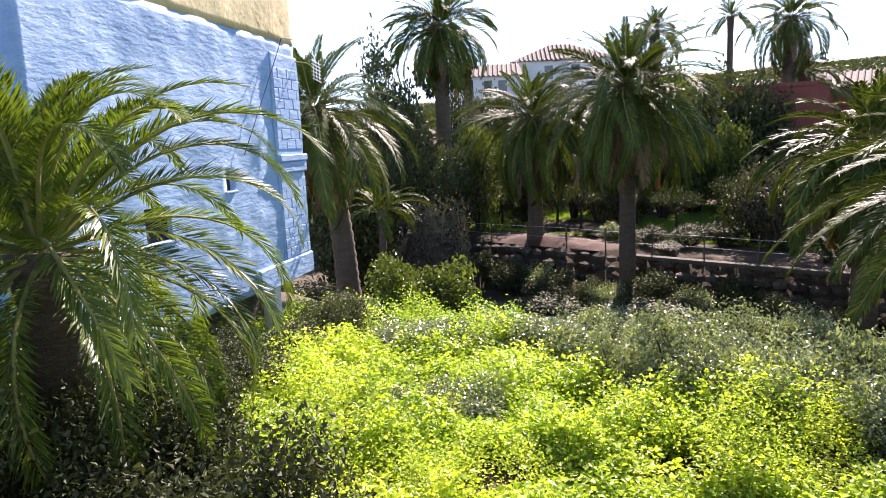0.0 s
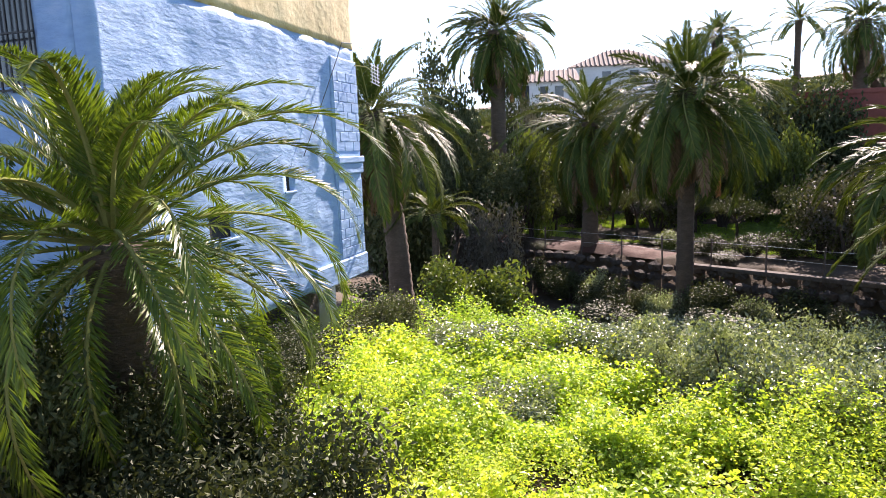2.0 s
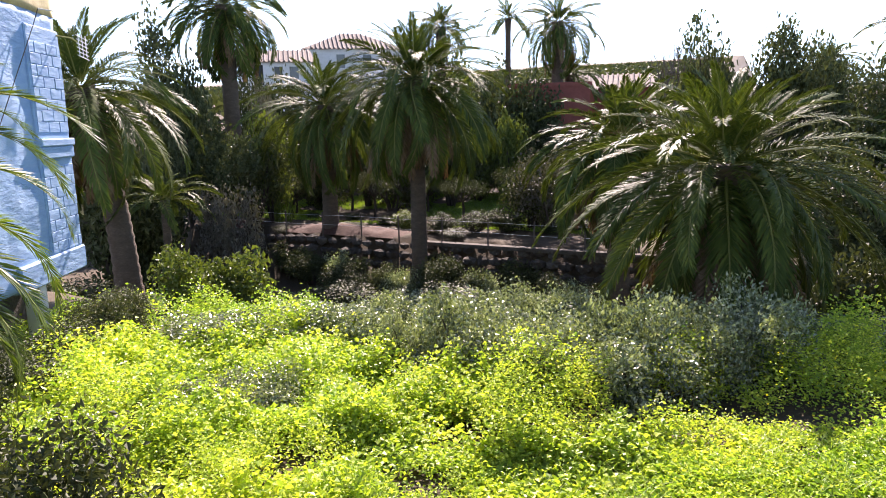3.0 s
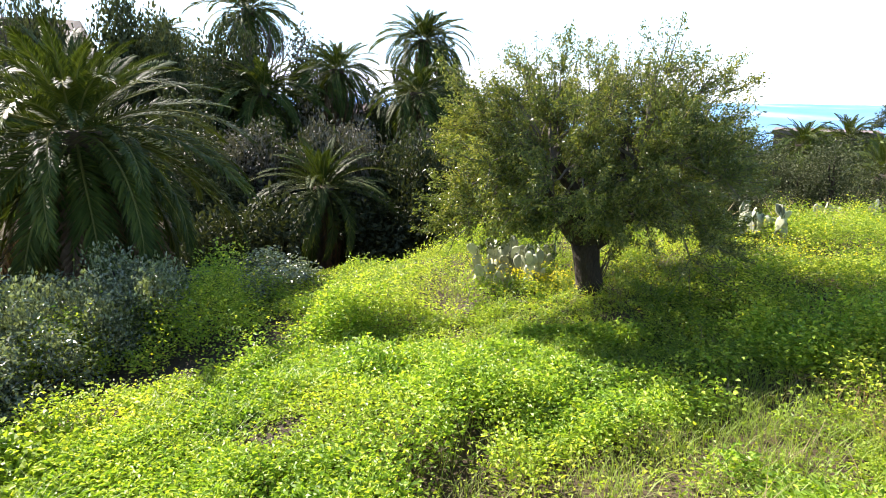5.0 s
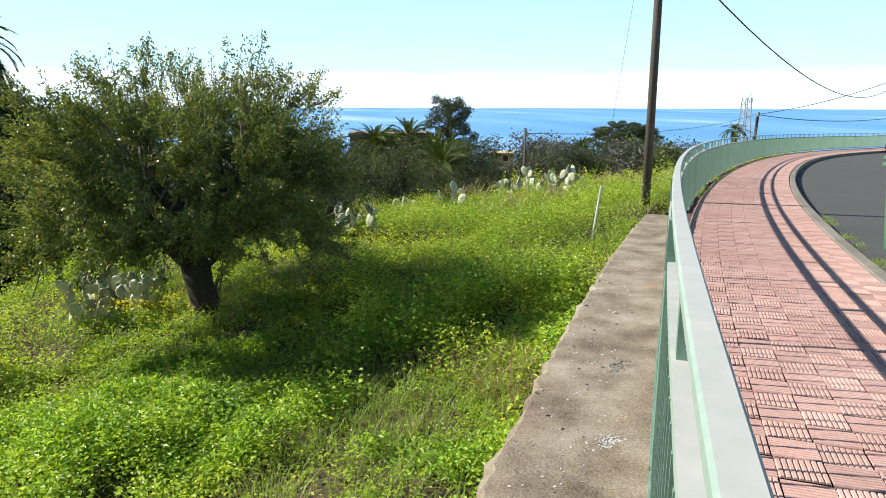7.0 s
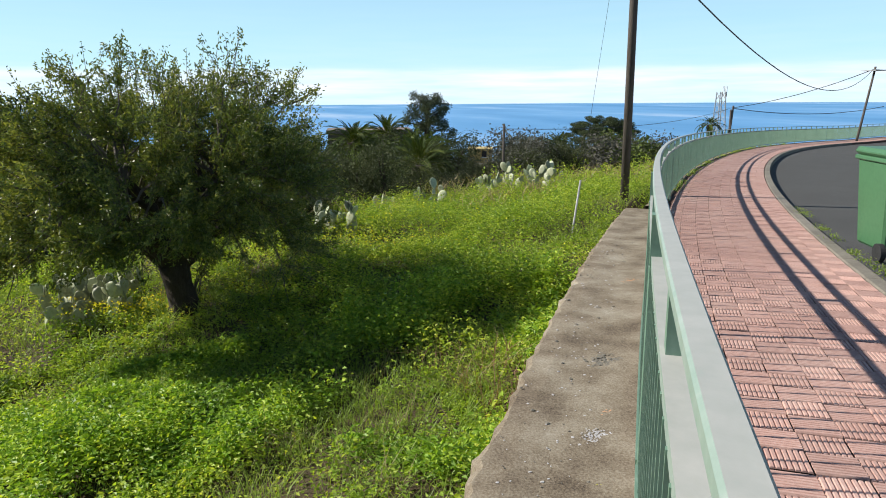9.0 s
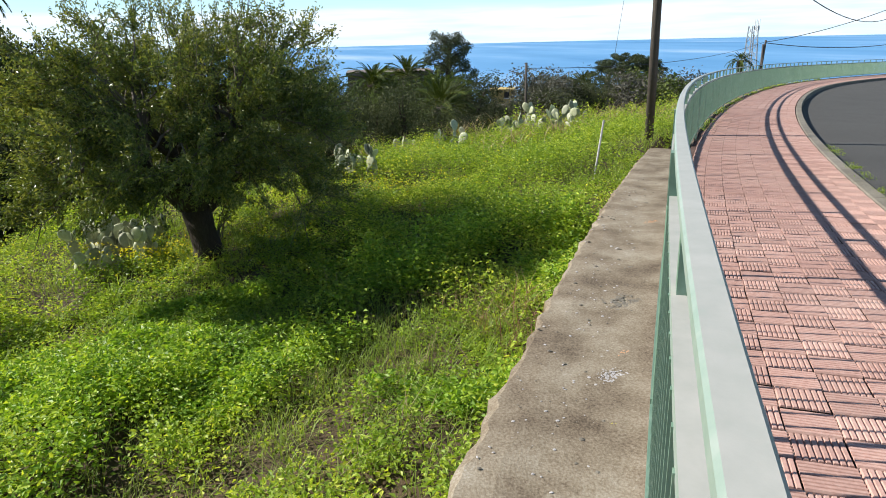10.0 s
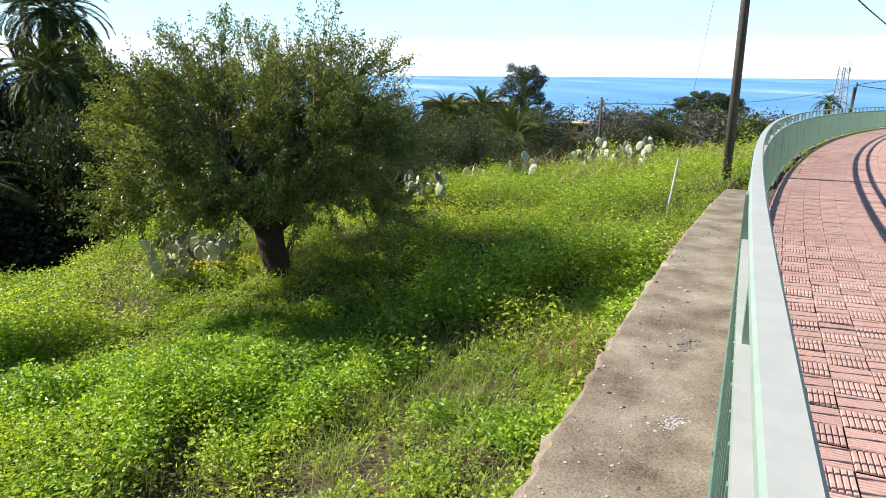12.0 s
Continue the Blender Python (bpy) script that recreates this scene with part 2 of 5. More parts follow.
M["bin"] = surface("bin_plastic", [(0.3, (0.048, 0.13, 0.058)), (0.7, (0.076, 0.186, 0.09))], 20, 1.5, 0.42, 0.06, 80, spec=0.45)
M["rubber"] = surface("rubber", [(0.3, (0.015, 0.015, 0.015)), (0.7, (0.04, 0.04, 0.04))], 20, 2, 0.8, 0.2)
M["lichen"] = surface("whitewash_splash", [(0.3, (0.297, 0.281, 0.272)), (0.7, (0.595, 0.578, 0.578))], 60, 5, 0.9, 0.3)
M["stone"] = surface("dry_stone", [(0.3, (0.033, 0.026, 0.019)), (0.6, (0.085, 0.072, 0.058)), (0.8, (0.143, 0.124, 0.104))], 8, 1, 0.95, 0.8, 12, vary=0.3, dist=0.05)
M["red_earth"] = surface("red_earth", [(0.3, (0.041, 0.019, 0.011)), (0.55, (0.083, 0.039, 0.025)), (0.78, (0.132, 0.071, 0.046))], 9, 0.6, 0.95, 0.7, 14, dist=0.05)
M["lawn"] = foliage("lawn", [(0.2, (0.108, 0.198, 0.027)), (0.6, (0.18, 0.288, 0.045)), (0.85, (0.288, 0.36, 0.09))], 0.3, 0.6, 0.35)


def sea_material():
    m = bpy.data.materials.new("sea")
    m.use_nodes = True
    nt = m.node_tree
    b = nt.nodes["Principled BSDF"]
    n = noise_at(nt, 0.0016, 6, "World", 0.6, (0.5, 2.0, 1))
    r = ramp(nt, [(0.35, (0.07, 0.24, 0.48)), (0.55, (0.14, 0.34, 0.6)), (0.72, (0.38, 0.52, 0.7))])
    nt.links.new(n.outputs["Fac"], r.inputs[0])
    nt.links.new(r.outputs[0], b.inputs["Base Color"])
    b.inputs["Roughness"].default_value, b.inputs["Specular IOR Level"].default_value = 0.5, 0.25
    return m


M["sea"] = sea_material()
# ---- building blocks ----


def mesh_of(name, verts, faces, mats, idx=None, smooth=False):
    """A mesh from arrays: faces all of one length (n x k), material slots by idx."""
    verts, faces = np.asarray(verts, np.float32).reshape(-1, 3), np.asarray(faces, np.int32)
    me = bpy.data.meshes.new(name)
    me.vertices.add(len(verts))
    me.vertices.foreach_set("co", verts.ravel())
    n, k = faces.shape
    me.loops.add(n * k)
    me.loops.foreach_set("vertex_index", faces.ravel())
    me.polygons.add(n)
    me.polygons.foreach_set("loop_start", np.arange(n, dtype=np.int32) * k)
    me.polygons.foreach_set("loop_total", np.full(n, k, np.int32))
    for m in mats:
        me.materials.append(m)
    if idx is not None:
        me.polygons.foreach_set("material_index", np.asarray(idx, np.int32))
    me.polygons.foreach_set("use_smooth", np.full(n, smooth))
    me.update(calc_edges=True)
    me.validate()
    return me


def under(ob, parent):
    if parent is not None:
        ob.parent = parent
    return ob


def part_mesh(name, me, parent, label="", m=None):
    ob = under(new(name, me), parent)
    if m is not None:
        ob.matrix_basis = m
    return tagged(ob, label)


def part(name, bm, material, parent=None, label="", m=None, smooth=False):
    me = bpy.data.meshes.new(name)
    bm.to_mesh(me)
    bm.free()
    me.materials.append(material)
    if smooth:
        me.polygons.foreach_set("use_smooth", np.full(len(me.polygons), True))
    return part_mesh(name, me, parent, label, m)


def thing(name, label, category, group="", kind="", m=None):
    e = new(name)
    e.empty_display_size = 0.2
    if m is not None:
        e.matrix_basis = m
    return tagged(e, label, category, group, kind)


def box(bm, x0, x1, y0, y1, z0, z1, m=None, bevel=0.0):
    r = bmesh.ops.create_cube(bm, size=1.0, matrix=Matrix.LocRotScale(((x0 + x1) / 2, (y0 + y1) / 2, (z0 + z1) / 2), None, (abs(x1 - x0), abs(y1 - y0), abs(z1 - z0))))
    vs = r["verts"]
    if bevel:
        es = {e for v in vs for e in v.link_edges}
        o = bmesh.ops.bevel(bm, geom=list(es), offset=bevel, segments=1, affect="EDGES")
        vs = list({v for f in o["faces"] for v in f.verts} | {v for v in vs if v.is_valid})
    if m is not None:
        bmesh.ops.transform(bm, matrix=m, verts=vs)
    return bm


def boxed(x0, x1, y0, y1, z0, z1, bevel=0.0, m=None):
    return box(bmesh.new(), x0, x1, y0, y1, z0, z1, m, bevel)


def tube(bm, pts, radii, sides=8, cap=True):
    """A tube through points."""
    pts = [Vector(p) for p in pts]
    rings, side = [], None
    for k, p in enumerate(pts):
        d = (pts[min(k + 1, len(pts) - 1)] - pts[max(k - 1, 0)]).normalized()
        if side is None:
            side = d.orthogonal().normalized()
        side = (side - d * side.dot(d)).normalized()
        up = d.cross(side)
        r = radii[k] if hasattr(radii, "__len__") else radii
        rings.append([bm.verts.new(p + (side * math.cos(a) + up * math.sin(a)) * r) for a in (2 * math.pi * j / sides for j in range(sides))])
    for a, b in zip(rings, rings[1:]):
        for j in range(sides):
            bm.faces.new((a[j], a[(j + 1) % sides], b[(j + 1) % sides], b[j]))
    if cap:
        bm.faces.new(rings[0][::-1])
        bm.faces.new(rings[-1])
    return bm


def tubed(pts, radii, sides=8):
    return tube(bmesh.new(), pts, radii, sides)


rng = np.random.default_rng(7)


def unit(v):
    return v / np.maximum(np.linalg.norm(v, axis=-1, keepdims=True), 1e-9)


def leaf_arrays(pos, size, aspect=0.5, up=0.5, axis=None, fold=0.18):
    """Pointed leaves, one folded face each: four corners round pos."""
    n = len(pos)
    a = unit(rng.normal(size=(n, 3)) if axis is None else axis)
    nn = unit(rng.normal(size=(n, 3)) + np.array([0, 0, up * 2]))
    side = unit(np.cross(nn, a))
    nn = np.cross(a, side)
    s = np.asarray(size).reshape(-1, 1) * np.ones((n, 1))
    c = [pos - a * s * 0.5, pos + side * s * aspect * 0.5 + nn * s * fold - a * s * 0.05, pos + a * s * 0.5, pos - side * s * aspect * 0.5 + nn * s * fold - a * s * 0.05]
    v = np.stack(c, 1).reshape(-1, 3)
    return v, np.arange(4 * n).reshape(-1, 4)


def leaves(name, pos, size, mat, **kw):
    v, f = leaf_arrays(pos, size, **kw)
    return mesh_of(name, v, f, [mat])


def smooth(a, b, x):
    t = np.clip((x - a) / (b - a), 0, 1)
    return t * t * (3 - 2 * t)


def lumps(x, y, k, seed=0.0):
    """A cheap rolling relief, about -1 to 1."""
    s = seed * 1.7
    return (np.sin(x * k + s) * np.cos(y * k * 1.13 - s) + 0.6 * np.sin(x * k * 2.3 + y * k * 1.1 + s * 2) + 0.4 * np.cos(y * k * 3.1 - x * k * 1.9 + s)) / 2.0


LATTICE = np.random.default_rng(77).random((256, 256))


def patches(x, y, size, seed=0, octaves=3):
    """Uneven patches, 0 to 1, about size metres across."""
    out, tot, w = 0.0, 0.0, 1.0
    for k in range(octaves):
        u, v = np.asarray(x) / size * 2 ** k + 37.3 * seed + 90, np.asarray(y) / size * 2 ** k + 11.7 * seed + 60
        i, j = np.floor(u).astype(int), np.floor(v).astype(int)
        a, b = u - i, v - j
        a, b = a * a * (3 - 2 * a), b * b * (3 - 2 * b)
        i0, i1, j0, j1 = i % 256, (i + 1) % 256, j % 256, (j + 1) % 256
        q = (LATTICE[i0, j0] * (1 - a) + LATTICE[i1, j0] * a) * (1 - b) + (LATTICE[i0, j1] * (1 - a) + LATTICE[i1, j1] * a) * b
        out, tot, w = out + w * q, tot + w, w * 0.55
    return out / tot


# ---- the plan: road line and ground ----
FX, FY = 0.9763, -0.2162            # along the road from the camera's foot
RX, RY = -0.2162, -0.9763           # to the road's side


def road_r(f):
    f = np.asarray(f, float)
    return 0.02 + 0.268 * f + 0.0048 * f * f * (f > 0) + 0.0003 * np.maximum(f - 30, 0) ** 3


def road_z(f):
    f = np.asarray(f, float)
    return 0.08 - 0.038 * np.minimum(f, 52) - 0.012 * np.maximum(f - 52, 0)


fs = np.linspace(-7, 78, 3401)
RP = np.stack([FX * fs + RX * road_r(fs), FY * fs + RY * road_r(fs), road_z(fs)], 1)
RT = unit(np.gradient(RP[:, :2], axis=0))
RS = np.concatenate([[0], np.cumsum(np.linalg.norm(np.diff(RP[:, :2], axis=0), axis=1))])
S0 = float(np.interp(0, fs, RS))
LENGTH = float(RS[-1])


def road_at(s, off=0.0, h=0.0):
    """A point at arc length s from the camera's foot, off metres to the road's side of the rail, h above the paving."""
    s = np.asarray(s, float) + S0
    p = np.stack([np.interp(s, RS, RP[:, k]) for k in range(3)], -1)
    t = np.stack([np.interp(s, RS, RT[:, k]) for k in range(2)], -1)
    p[..., 0] += t[..., 1] * off
    p[..., 1] -= t[..., 0] * off
    p[..., 2] += h
    return p


def road_turn(s):
    a, b = road_at(s - 0.05), road_at(s + 0.05)
    return math.atan2(b[1] - a[1], b[0] - a[0]), math.atan2(b[2] - a[2], 0.1)


def ground(x, y):
    x, y = np.asarray(x, float), np.asarray(y, float)
    f, r = x * FX + y * FY, x * RX + y * RY
    q = (r - road_r(np.clip(f, -7, 78))) * 0.95          # side distance from the rail, outward negative
    d = np.maximum(-q - 0.7, 0)
    wall = np.where(f < 13, -1.5 + 0.075 * np.clip(f, 0, 13), road_z(f) - 0.1)
    z = wall - 0.16 * np.minimum(d, 3) - 0.03 * np.clip(d - 3, 0, 3) - 0.09 * np.clip(d - 6, 0, 6.5) + 0.10 * lumps(x, y, 0.9) * smooth(0.5, 3, d)
    u, w = 0.66 * x + 0.75 * y, 0.75 * x - 0.66 * y
    east = smooth(4, 30, w)
    rav = smooth(10.8, 16.5, u)
    low = -5.6 * (1 - east) + (-3.2 - 0.02 * np.maximum(u - 15, 0)) * east
    z = z * (1 - rav) + low * rav
    ter = smooth(25.9, 26.3, u) * (1 - east)
    z = z + ter * (2.05 + 0.02 * np.clip(u - 26, 0, 15))
    hill = (1 - smooth(-25, 18, w)) * smooth(38, 72, u)
    z = z + hill * (5.5 + 0.085 * (1 - smooth(-30, 30, w)) * np.maximum(u - 60, 0)) + (1 - smooth(22, 46, w)) * smooth(26, 42, u) * east * 2.0
    dist = np.hypot(x, y)
    under_road = smooth(-0.62, -0.5, q) * (f > -12)
    z = z * (1 - under_road) + (road_z(f) - 0.45) * under_road
    away = smooth(14, 46, w) * (1 - smooth(-10, -40, x))
    return z - away * np.clip(dist - 52, 0, 700) * 0.09


def on_ground(x, y, dz=0.0):
    return (float(x), float(y), float(ground(x, y)) + dz)


def ground_sheet():
    k = np.linspace(-1, 1, 301)
    ax = 24 * k + 1400 * np.sign(k) * np.abs(k) ** 7 + 0 * k
    gx, gy = np.meshgrid(ax + 8, ax + 4, indexing="ij")
    gz = ground(gx, gy)
    n = len(k)
    i = np.arange(n * n).reshape(n, n)
    f = np.stack([i[:-1, :-1], i[1:, :-1], i[1:, 1:], i[:-1, 1:]], -1).reshape(-1, 4)
    me = mesh_of("ground", np.stack([gx, gy, gz], -1), f, [M["soil"]], smooth=True)
    return tagged(new("ground", me), "overgrown earth of a steep field and valley side", "ground", kind="structure")


ground_sheet()
sea_k = np.linspace(0, 2 * math.pi, 97)[:-1]
sv = np.concatenate([[[0, 0, -40]], np.stack([4700 * np.cos(sea_k), 4700 * np.sin(sea_k), np.full(96, -40.0)], 1)])
sf = np.array([[0, 1 + j, 1 + (j + 1) % 96] for j in range(96)])
tagged(new("water", mesh_of("water", sv, sf, [M["sea"]])), "calm blue ocean with paler streaks reaching the horizon", "sea", kind="structure")

# ---- pavement, kerb, road, wall, railing ----
E1 = 78.0                            # where the built strip ends


def strip(name, offs, mat, s0, s1, step, label, category, kind="structure", uneven=0.0):
    """A solid swept along the road: offs is a closed outline of (side, height)."""
    ss = np.arange(s0, s1 + step * 0.5, step)
    k = len(offs)
    rows = np.stack([road_at(ss, o, h) for o, h in offs], 1)
    if uneven:
        wav = np.array([0.028 * noise.noise(Vector((q * 1.7, 3, 0))) + 0.03 * noise.noise(Vector((q * 6.5, 7, 0))) + 0.02 * noise.noise(Vector((q * 17, 1, 0))) for q in ss])[:, None]
        edge = np.array([1.0 if o < -0.6 else 0.0 for o, h in offs])[None, :]
        rows[:, :, 0] += 0.5 * wav * edge
        rows[:, :, 1] += 0.87 * wav * edge
        rows[:, :, :2] += rng.normal(size=rows[:, :, :2].shape) * uneven
        rows[:, :, 2] += rng.normal(size=rows[:, :, 2].shape) * uneven * 0.12
    i = np.arange(len(ss) * k).reshape(len(ss), k)
    f = np.concatenate([np.stack([i[:-1, j], i[:-1, (j + 1) % k], i[1:, (j + 1) % k], i[1:, j]], -1) for j in range(k)])
    return tagged(new(name, mesh_of(name, rows, f, [mat])), label, category, kind=kind)


strip("pavement", [(0.04, -0.02), (1.96, -0.02), (1.96, -0.6), (0.04, -0.6)], M["joint"], -6, E1, 0.5, "sloping footpath bed under red ribbed tiles", "pavement")
strip("road", [(2.1, -0.14), (9.5, -0.2), (9.5, -0.6), (2.1, -0.6)], M["asphalt"], -6, E1, 0.5, "grey worn asphalt road curving downhill", "road")
wall = strip("wall_concrete", [(-0.655, -0.1), (-0.625, -0.078), (-0.5, -0.07), (-0.35, -0.072), (-0.2, -0.068), (-0.06, -0.06), (0.04, -0.05), (0.04, -2.4), (-0.76, -2.4), (-0.71, -0.8), (-0.68, -0.3)], M["concrete"], -6, 12.2, 0.07, "rough weathered concrete retaining wall with a broad top", "wall", uneven=0.006)
strip("wall_low", [(-0.3, -0.02), (0.04, 0.03), (0.04, -1.6), (-0.34, -1.6)], M["concrete"], 12.2, E1, 0.4, "low concrete edging under the railing", "wall", uneven=0.012)


def kerb_stones():
    me = {}
    for k in range(62):
        s = -5 + k * 1.0
        a, tilt = road_turn(s + 0.49)
        p = road_at(s + 0.49, 2.03)
        bm = boxed(-0.49, 0.49, -0.075, 0.075, -0.4, 0.005, 0.012) if not me else None
        if bm is not None:
            o = part("kerb_stone", bm, M["kerb"], kerb)
            me["kerb"] = o.data
        else:
            o = part_mesh("kerb_stone", me["kerb"], kerb)
        o.matrix_basis = Matrix.Translation(p) @ Matrix.Rotation(a, 4, "Z") @ Matrix.Rotation(-tilt, 4, "Y")


kerb = thing("kerb", "weathered concrete kerb along the footpath", "kerb", kind="structure")

# the railing
GREEN_PITCH = 2.14
railing = thing("railing", "pale green painted steel railing curving along the footpath", "railing", kind="")


def swept(name, outline, mat, s0, s1, step, parent, label="", top=None):
    ss = np.linspace(s0, s1, max(2, int((s1 - s0) / step) + 1))
    k = len(outline)
    rows = np.stack([road_at(ss, o, h) for o, h in outline], 1)
    i = np.arange(len(ss) * k).reshape(len(ss), k)
    f = [np.stack([i[:-1, j], i[:-1, (j + 1) % k], i[1:, (j + 1) % k], i[1:, j]], -1) for j in range(k)]
    f.append(i[0:1, :4] if k == 4 else i[0:1, [0, 1, k // 2, k // 2 + 1]])
    f.append(i[-1:, :4] if k == 4 else i[-1:, [0, 1, k // 2, k // 2 + 1]])
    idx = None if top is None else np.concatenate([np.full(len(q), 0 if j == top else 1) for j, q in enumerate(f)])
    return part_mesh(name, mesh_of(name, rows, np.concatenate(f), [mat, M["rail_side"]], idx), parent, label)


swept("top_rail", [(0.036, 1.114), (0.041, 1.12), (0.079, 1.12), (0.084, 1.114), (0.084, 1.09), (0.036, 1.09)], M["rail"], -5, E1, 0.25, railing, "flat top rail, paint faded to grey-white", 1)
bar_mesh = boxed(-0.006, 0.006, -0.01, 0.01, 0.0, 0.80)
bar_proto = None
far_v, far_f = [], []
NP = int((E1 + 4) / GREEN_PITCH)
for k in range(NP):
    s0 = -3.97 + k * GREEN_PITCH
    s1 = s0 + GREEN_PITCH
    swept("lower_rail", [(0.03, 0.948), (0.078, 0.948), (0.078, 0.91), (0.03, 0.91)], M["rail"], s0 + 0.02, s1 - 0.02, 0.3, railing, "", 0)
    swept("bottom_rail", [(0.018, 0.13), (0.056, 0.13), (0.056, 0.10), (0.018, 0.10)], M["rail_dark"], s0 + 0.02, s1 - 0.02, 0.3, railing)
    a, tilt = road_turn(s0)
    post = boxed(-0.015, 0.015, -0.022, 0.022, -0.1, 0.91, 0.004)
    box(post, -0.03, 0.03, -0.02, 0.02, 0.912, 1.098)
    sup = boxed(-0.03, 0.03, -0.02, 0.02, 0.949, 1.097)
    am, _ = road_turn(s0 + GREEN_PITCH / 2)
    part("support", sup, M["rail_dark"], railing, "", Matrix.Translation(road_at(s0 + GREEN_PITCH / 2, 0.06)) @ Matrix.Rotation(am, 4, "Z"))
    part("post", post, M["rail_dark"], railing, "", Matrix.Translation(road_at(s0, 0.045)) @ Matrix.Rotation(a, 4, "Z"))
    nb = 19
    for j in range(1, nb):
        s = s0 + GREEN_PITCH * j / nb
        a, tilt = road_turn(s)
        m = Matrix.Translation(road_at(s, 0.037, 0.12)) @ Matrix.Rotation(a, 4, "Z")
        if k < 16:
            if bar_proto is None:
                bar_proto = part("bar", bar_mesh, M["rail_dark"], railing, "", m)
            else:
                part_mesh("bar", bar_proto.data, railing, "", m)
        else:
            far_f.append(len(far_v) + np.array([[0, 1, 5, 4], [1, 2, 6, 5], [2, 3, 7, 6], [3, 0, 4, 7]]))
            far_v += [m @ Vector((x, y, z)) for z in (0, 0.8) for x, y in ((-0.005, -0.018), (0.005, -0.018), (0.005, 0.018), (-0.005, 0.018))]
tagged(part_mesh("bar_rest", mesh_of("bar_rest", far_v, np.concatenate(far_f), [M["rail_dark"]]), railing), kind="stuff")
# ---- palms ----


def frond_mesh(length, bend, pairs, leaf, mat, seed, wide=0.03, droop=0.35, curl=1.35):
    """A feather leaf along +x, bending down: a stalk and two rows of leaflets."""
    g = np.random.default_rng(seed)
    n = 15
    t = np.linspace(0, 1, n)
    ang = 0.12 - bend * t ** curl
    step = length / (n - 1)
    px = np.concatenate([[0], np.cumsum(np.cos(ang[:-1]) * step)])
    pz = np.concatenate([[0], np.cumsum(np.sin(ang[:-1]) * step)])
    py = 0.05 * length * np.sin(t * 2 + seed) * t
    rad = 0.03 * (1 - 0.9 * t) + 0.003
    v, f, mi = [], [], []
    for k in range(n):
        v += [(px[k], py[k] + rad[k], pz[k]), (px[k], py[k], pz[k] + rad[k] * 0.7), (px[k], py[k] - rad[k], pz[k]), (px[k], py[k], pz[k] - rad[k] * 0.7)]
    for k in range(n - 1):
        for j in range(4):
            f.append((4 * k + j, 4 * k + (j + 1) % 4, 4 * k + 4 + (j + 1) % 4, 4 * k + 4 + j))
            mi.append(1)
    for side in (1, -1):
        u = np.linspace(0.1, 0.995, pairs) + g.uniform(-0.004, 0.004, pairs)
        for q in u:
            x, y, z = np.interp(q, t, px), np.interp(q, t, py), np.interp(q, t, pz)
            a = np.interp(q, t, ang)
            size = leaf * (0.35 + 0.65 * math.sin(math.pi * min(1, 0.12 + q * 0.85)) ** 0.7) * g.uniform(0.82, 1.12) * (0.5 if q < 0.16 else 1)
            swing = radians(54 - 30 * q + g.normal() * 5)
            lift = radians(34 - 18 * q + g.normal() * 8)
            fw = np.array([math.cos(a), 0, math.sin(a)])
            upv = np.array([-math.sin(a), 0, math.cos(a)])
            d = fw * math.cos(swing) + np.array([0, side, 0]) * math.sin(swing) * math.cos(lift) + upv * math.sin(swing) * math.sin(lift)
            d2 = d + np.array([0, 0, -droop * g.uniform(0.6, 1.4)])
            p0 = np.array([x, y, z])
            p1 = p0 + d * size * 0.5
            p2 = p1 + d2 / np.linalg.norm(d2) * size * 0.5
            wv = np.cross(d, upv)
            wv = wv / max(np.linalg.norm(wv), 1e-6) * wide * 0.5
            b = len(v)
            v += [tuple(p0), tuple(p1 + wv), tuple(p2), tuple(p1 - wv)]
            f.append((b, b + 1, b + 2, b + 3))
            mi.append(0)
    return mesh_of("frond", v, f, [mat, M["rachis"]], mi)


FRONDS = {
    "near": [frond_mesh(2.75, b, 130, 0.33, M["palm"], s, 0.02, 0.14, 1.7) for b, s in ((1.5, 1), (1.9, 2), (2.2, 3), (2.4, 4))],
    "mid": [frond_mesh(3.4, b, 112, 0.52, M["palm_far"], s, 0.036) for b, s in ((0.7, 5), (1.05, 6), (1.35, 7), (1.6, 8))],
    "far": [frond_mesh(3.2, b, 60, 0.58, M["palm_far"], s, 0.07) for b, s in ((0.7, 9), (1.1, 10), (1.45, 11), (1.7, 12))],
    "dead": [frond_mesh(2.6, b, 40, 0.45, M["palm_dead"], s, 0.05, 0.8) for b, s in ((0.5, 13), (0.9, 14))],
}


def trunk_mesh(height, r0, r1, lean=(0, 0)):
    bm = bmesh.new()
    n = max(6, int(height / 0.14))
    pts, rad = [], []
    for k in range(n + 1):
        t = k / n
        flare = 1 + 0.35 * math.exp(-t * height / 0.35) + 0.22 * smooth(0.86, 1.0, t)
        pts.append((lean[0] * t * t, lean[1] * t * t, height * t))
        rad.append((r0 + (r1 - r0) * t) * flare * (1.05 if k % 2 else 0.97))
    return tube(bm, pts, rad, 12)


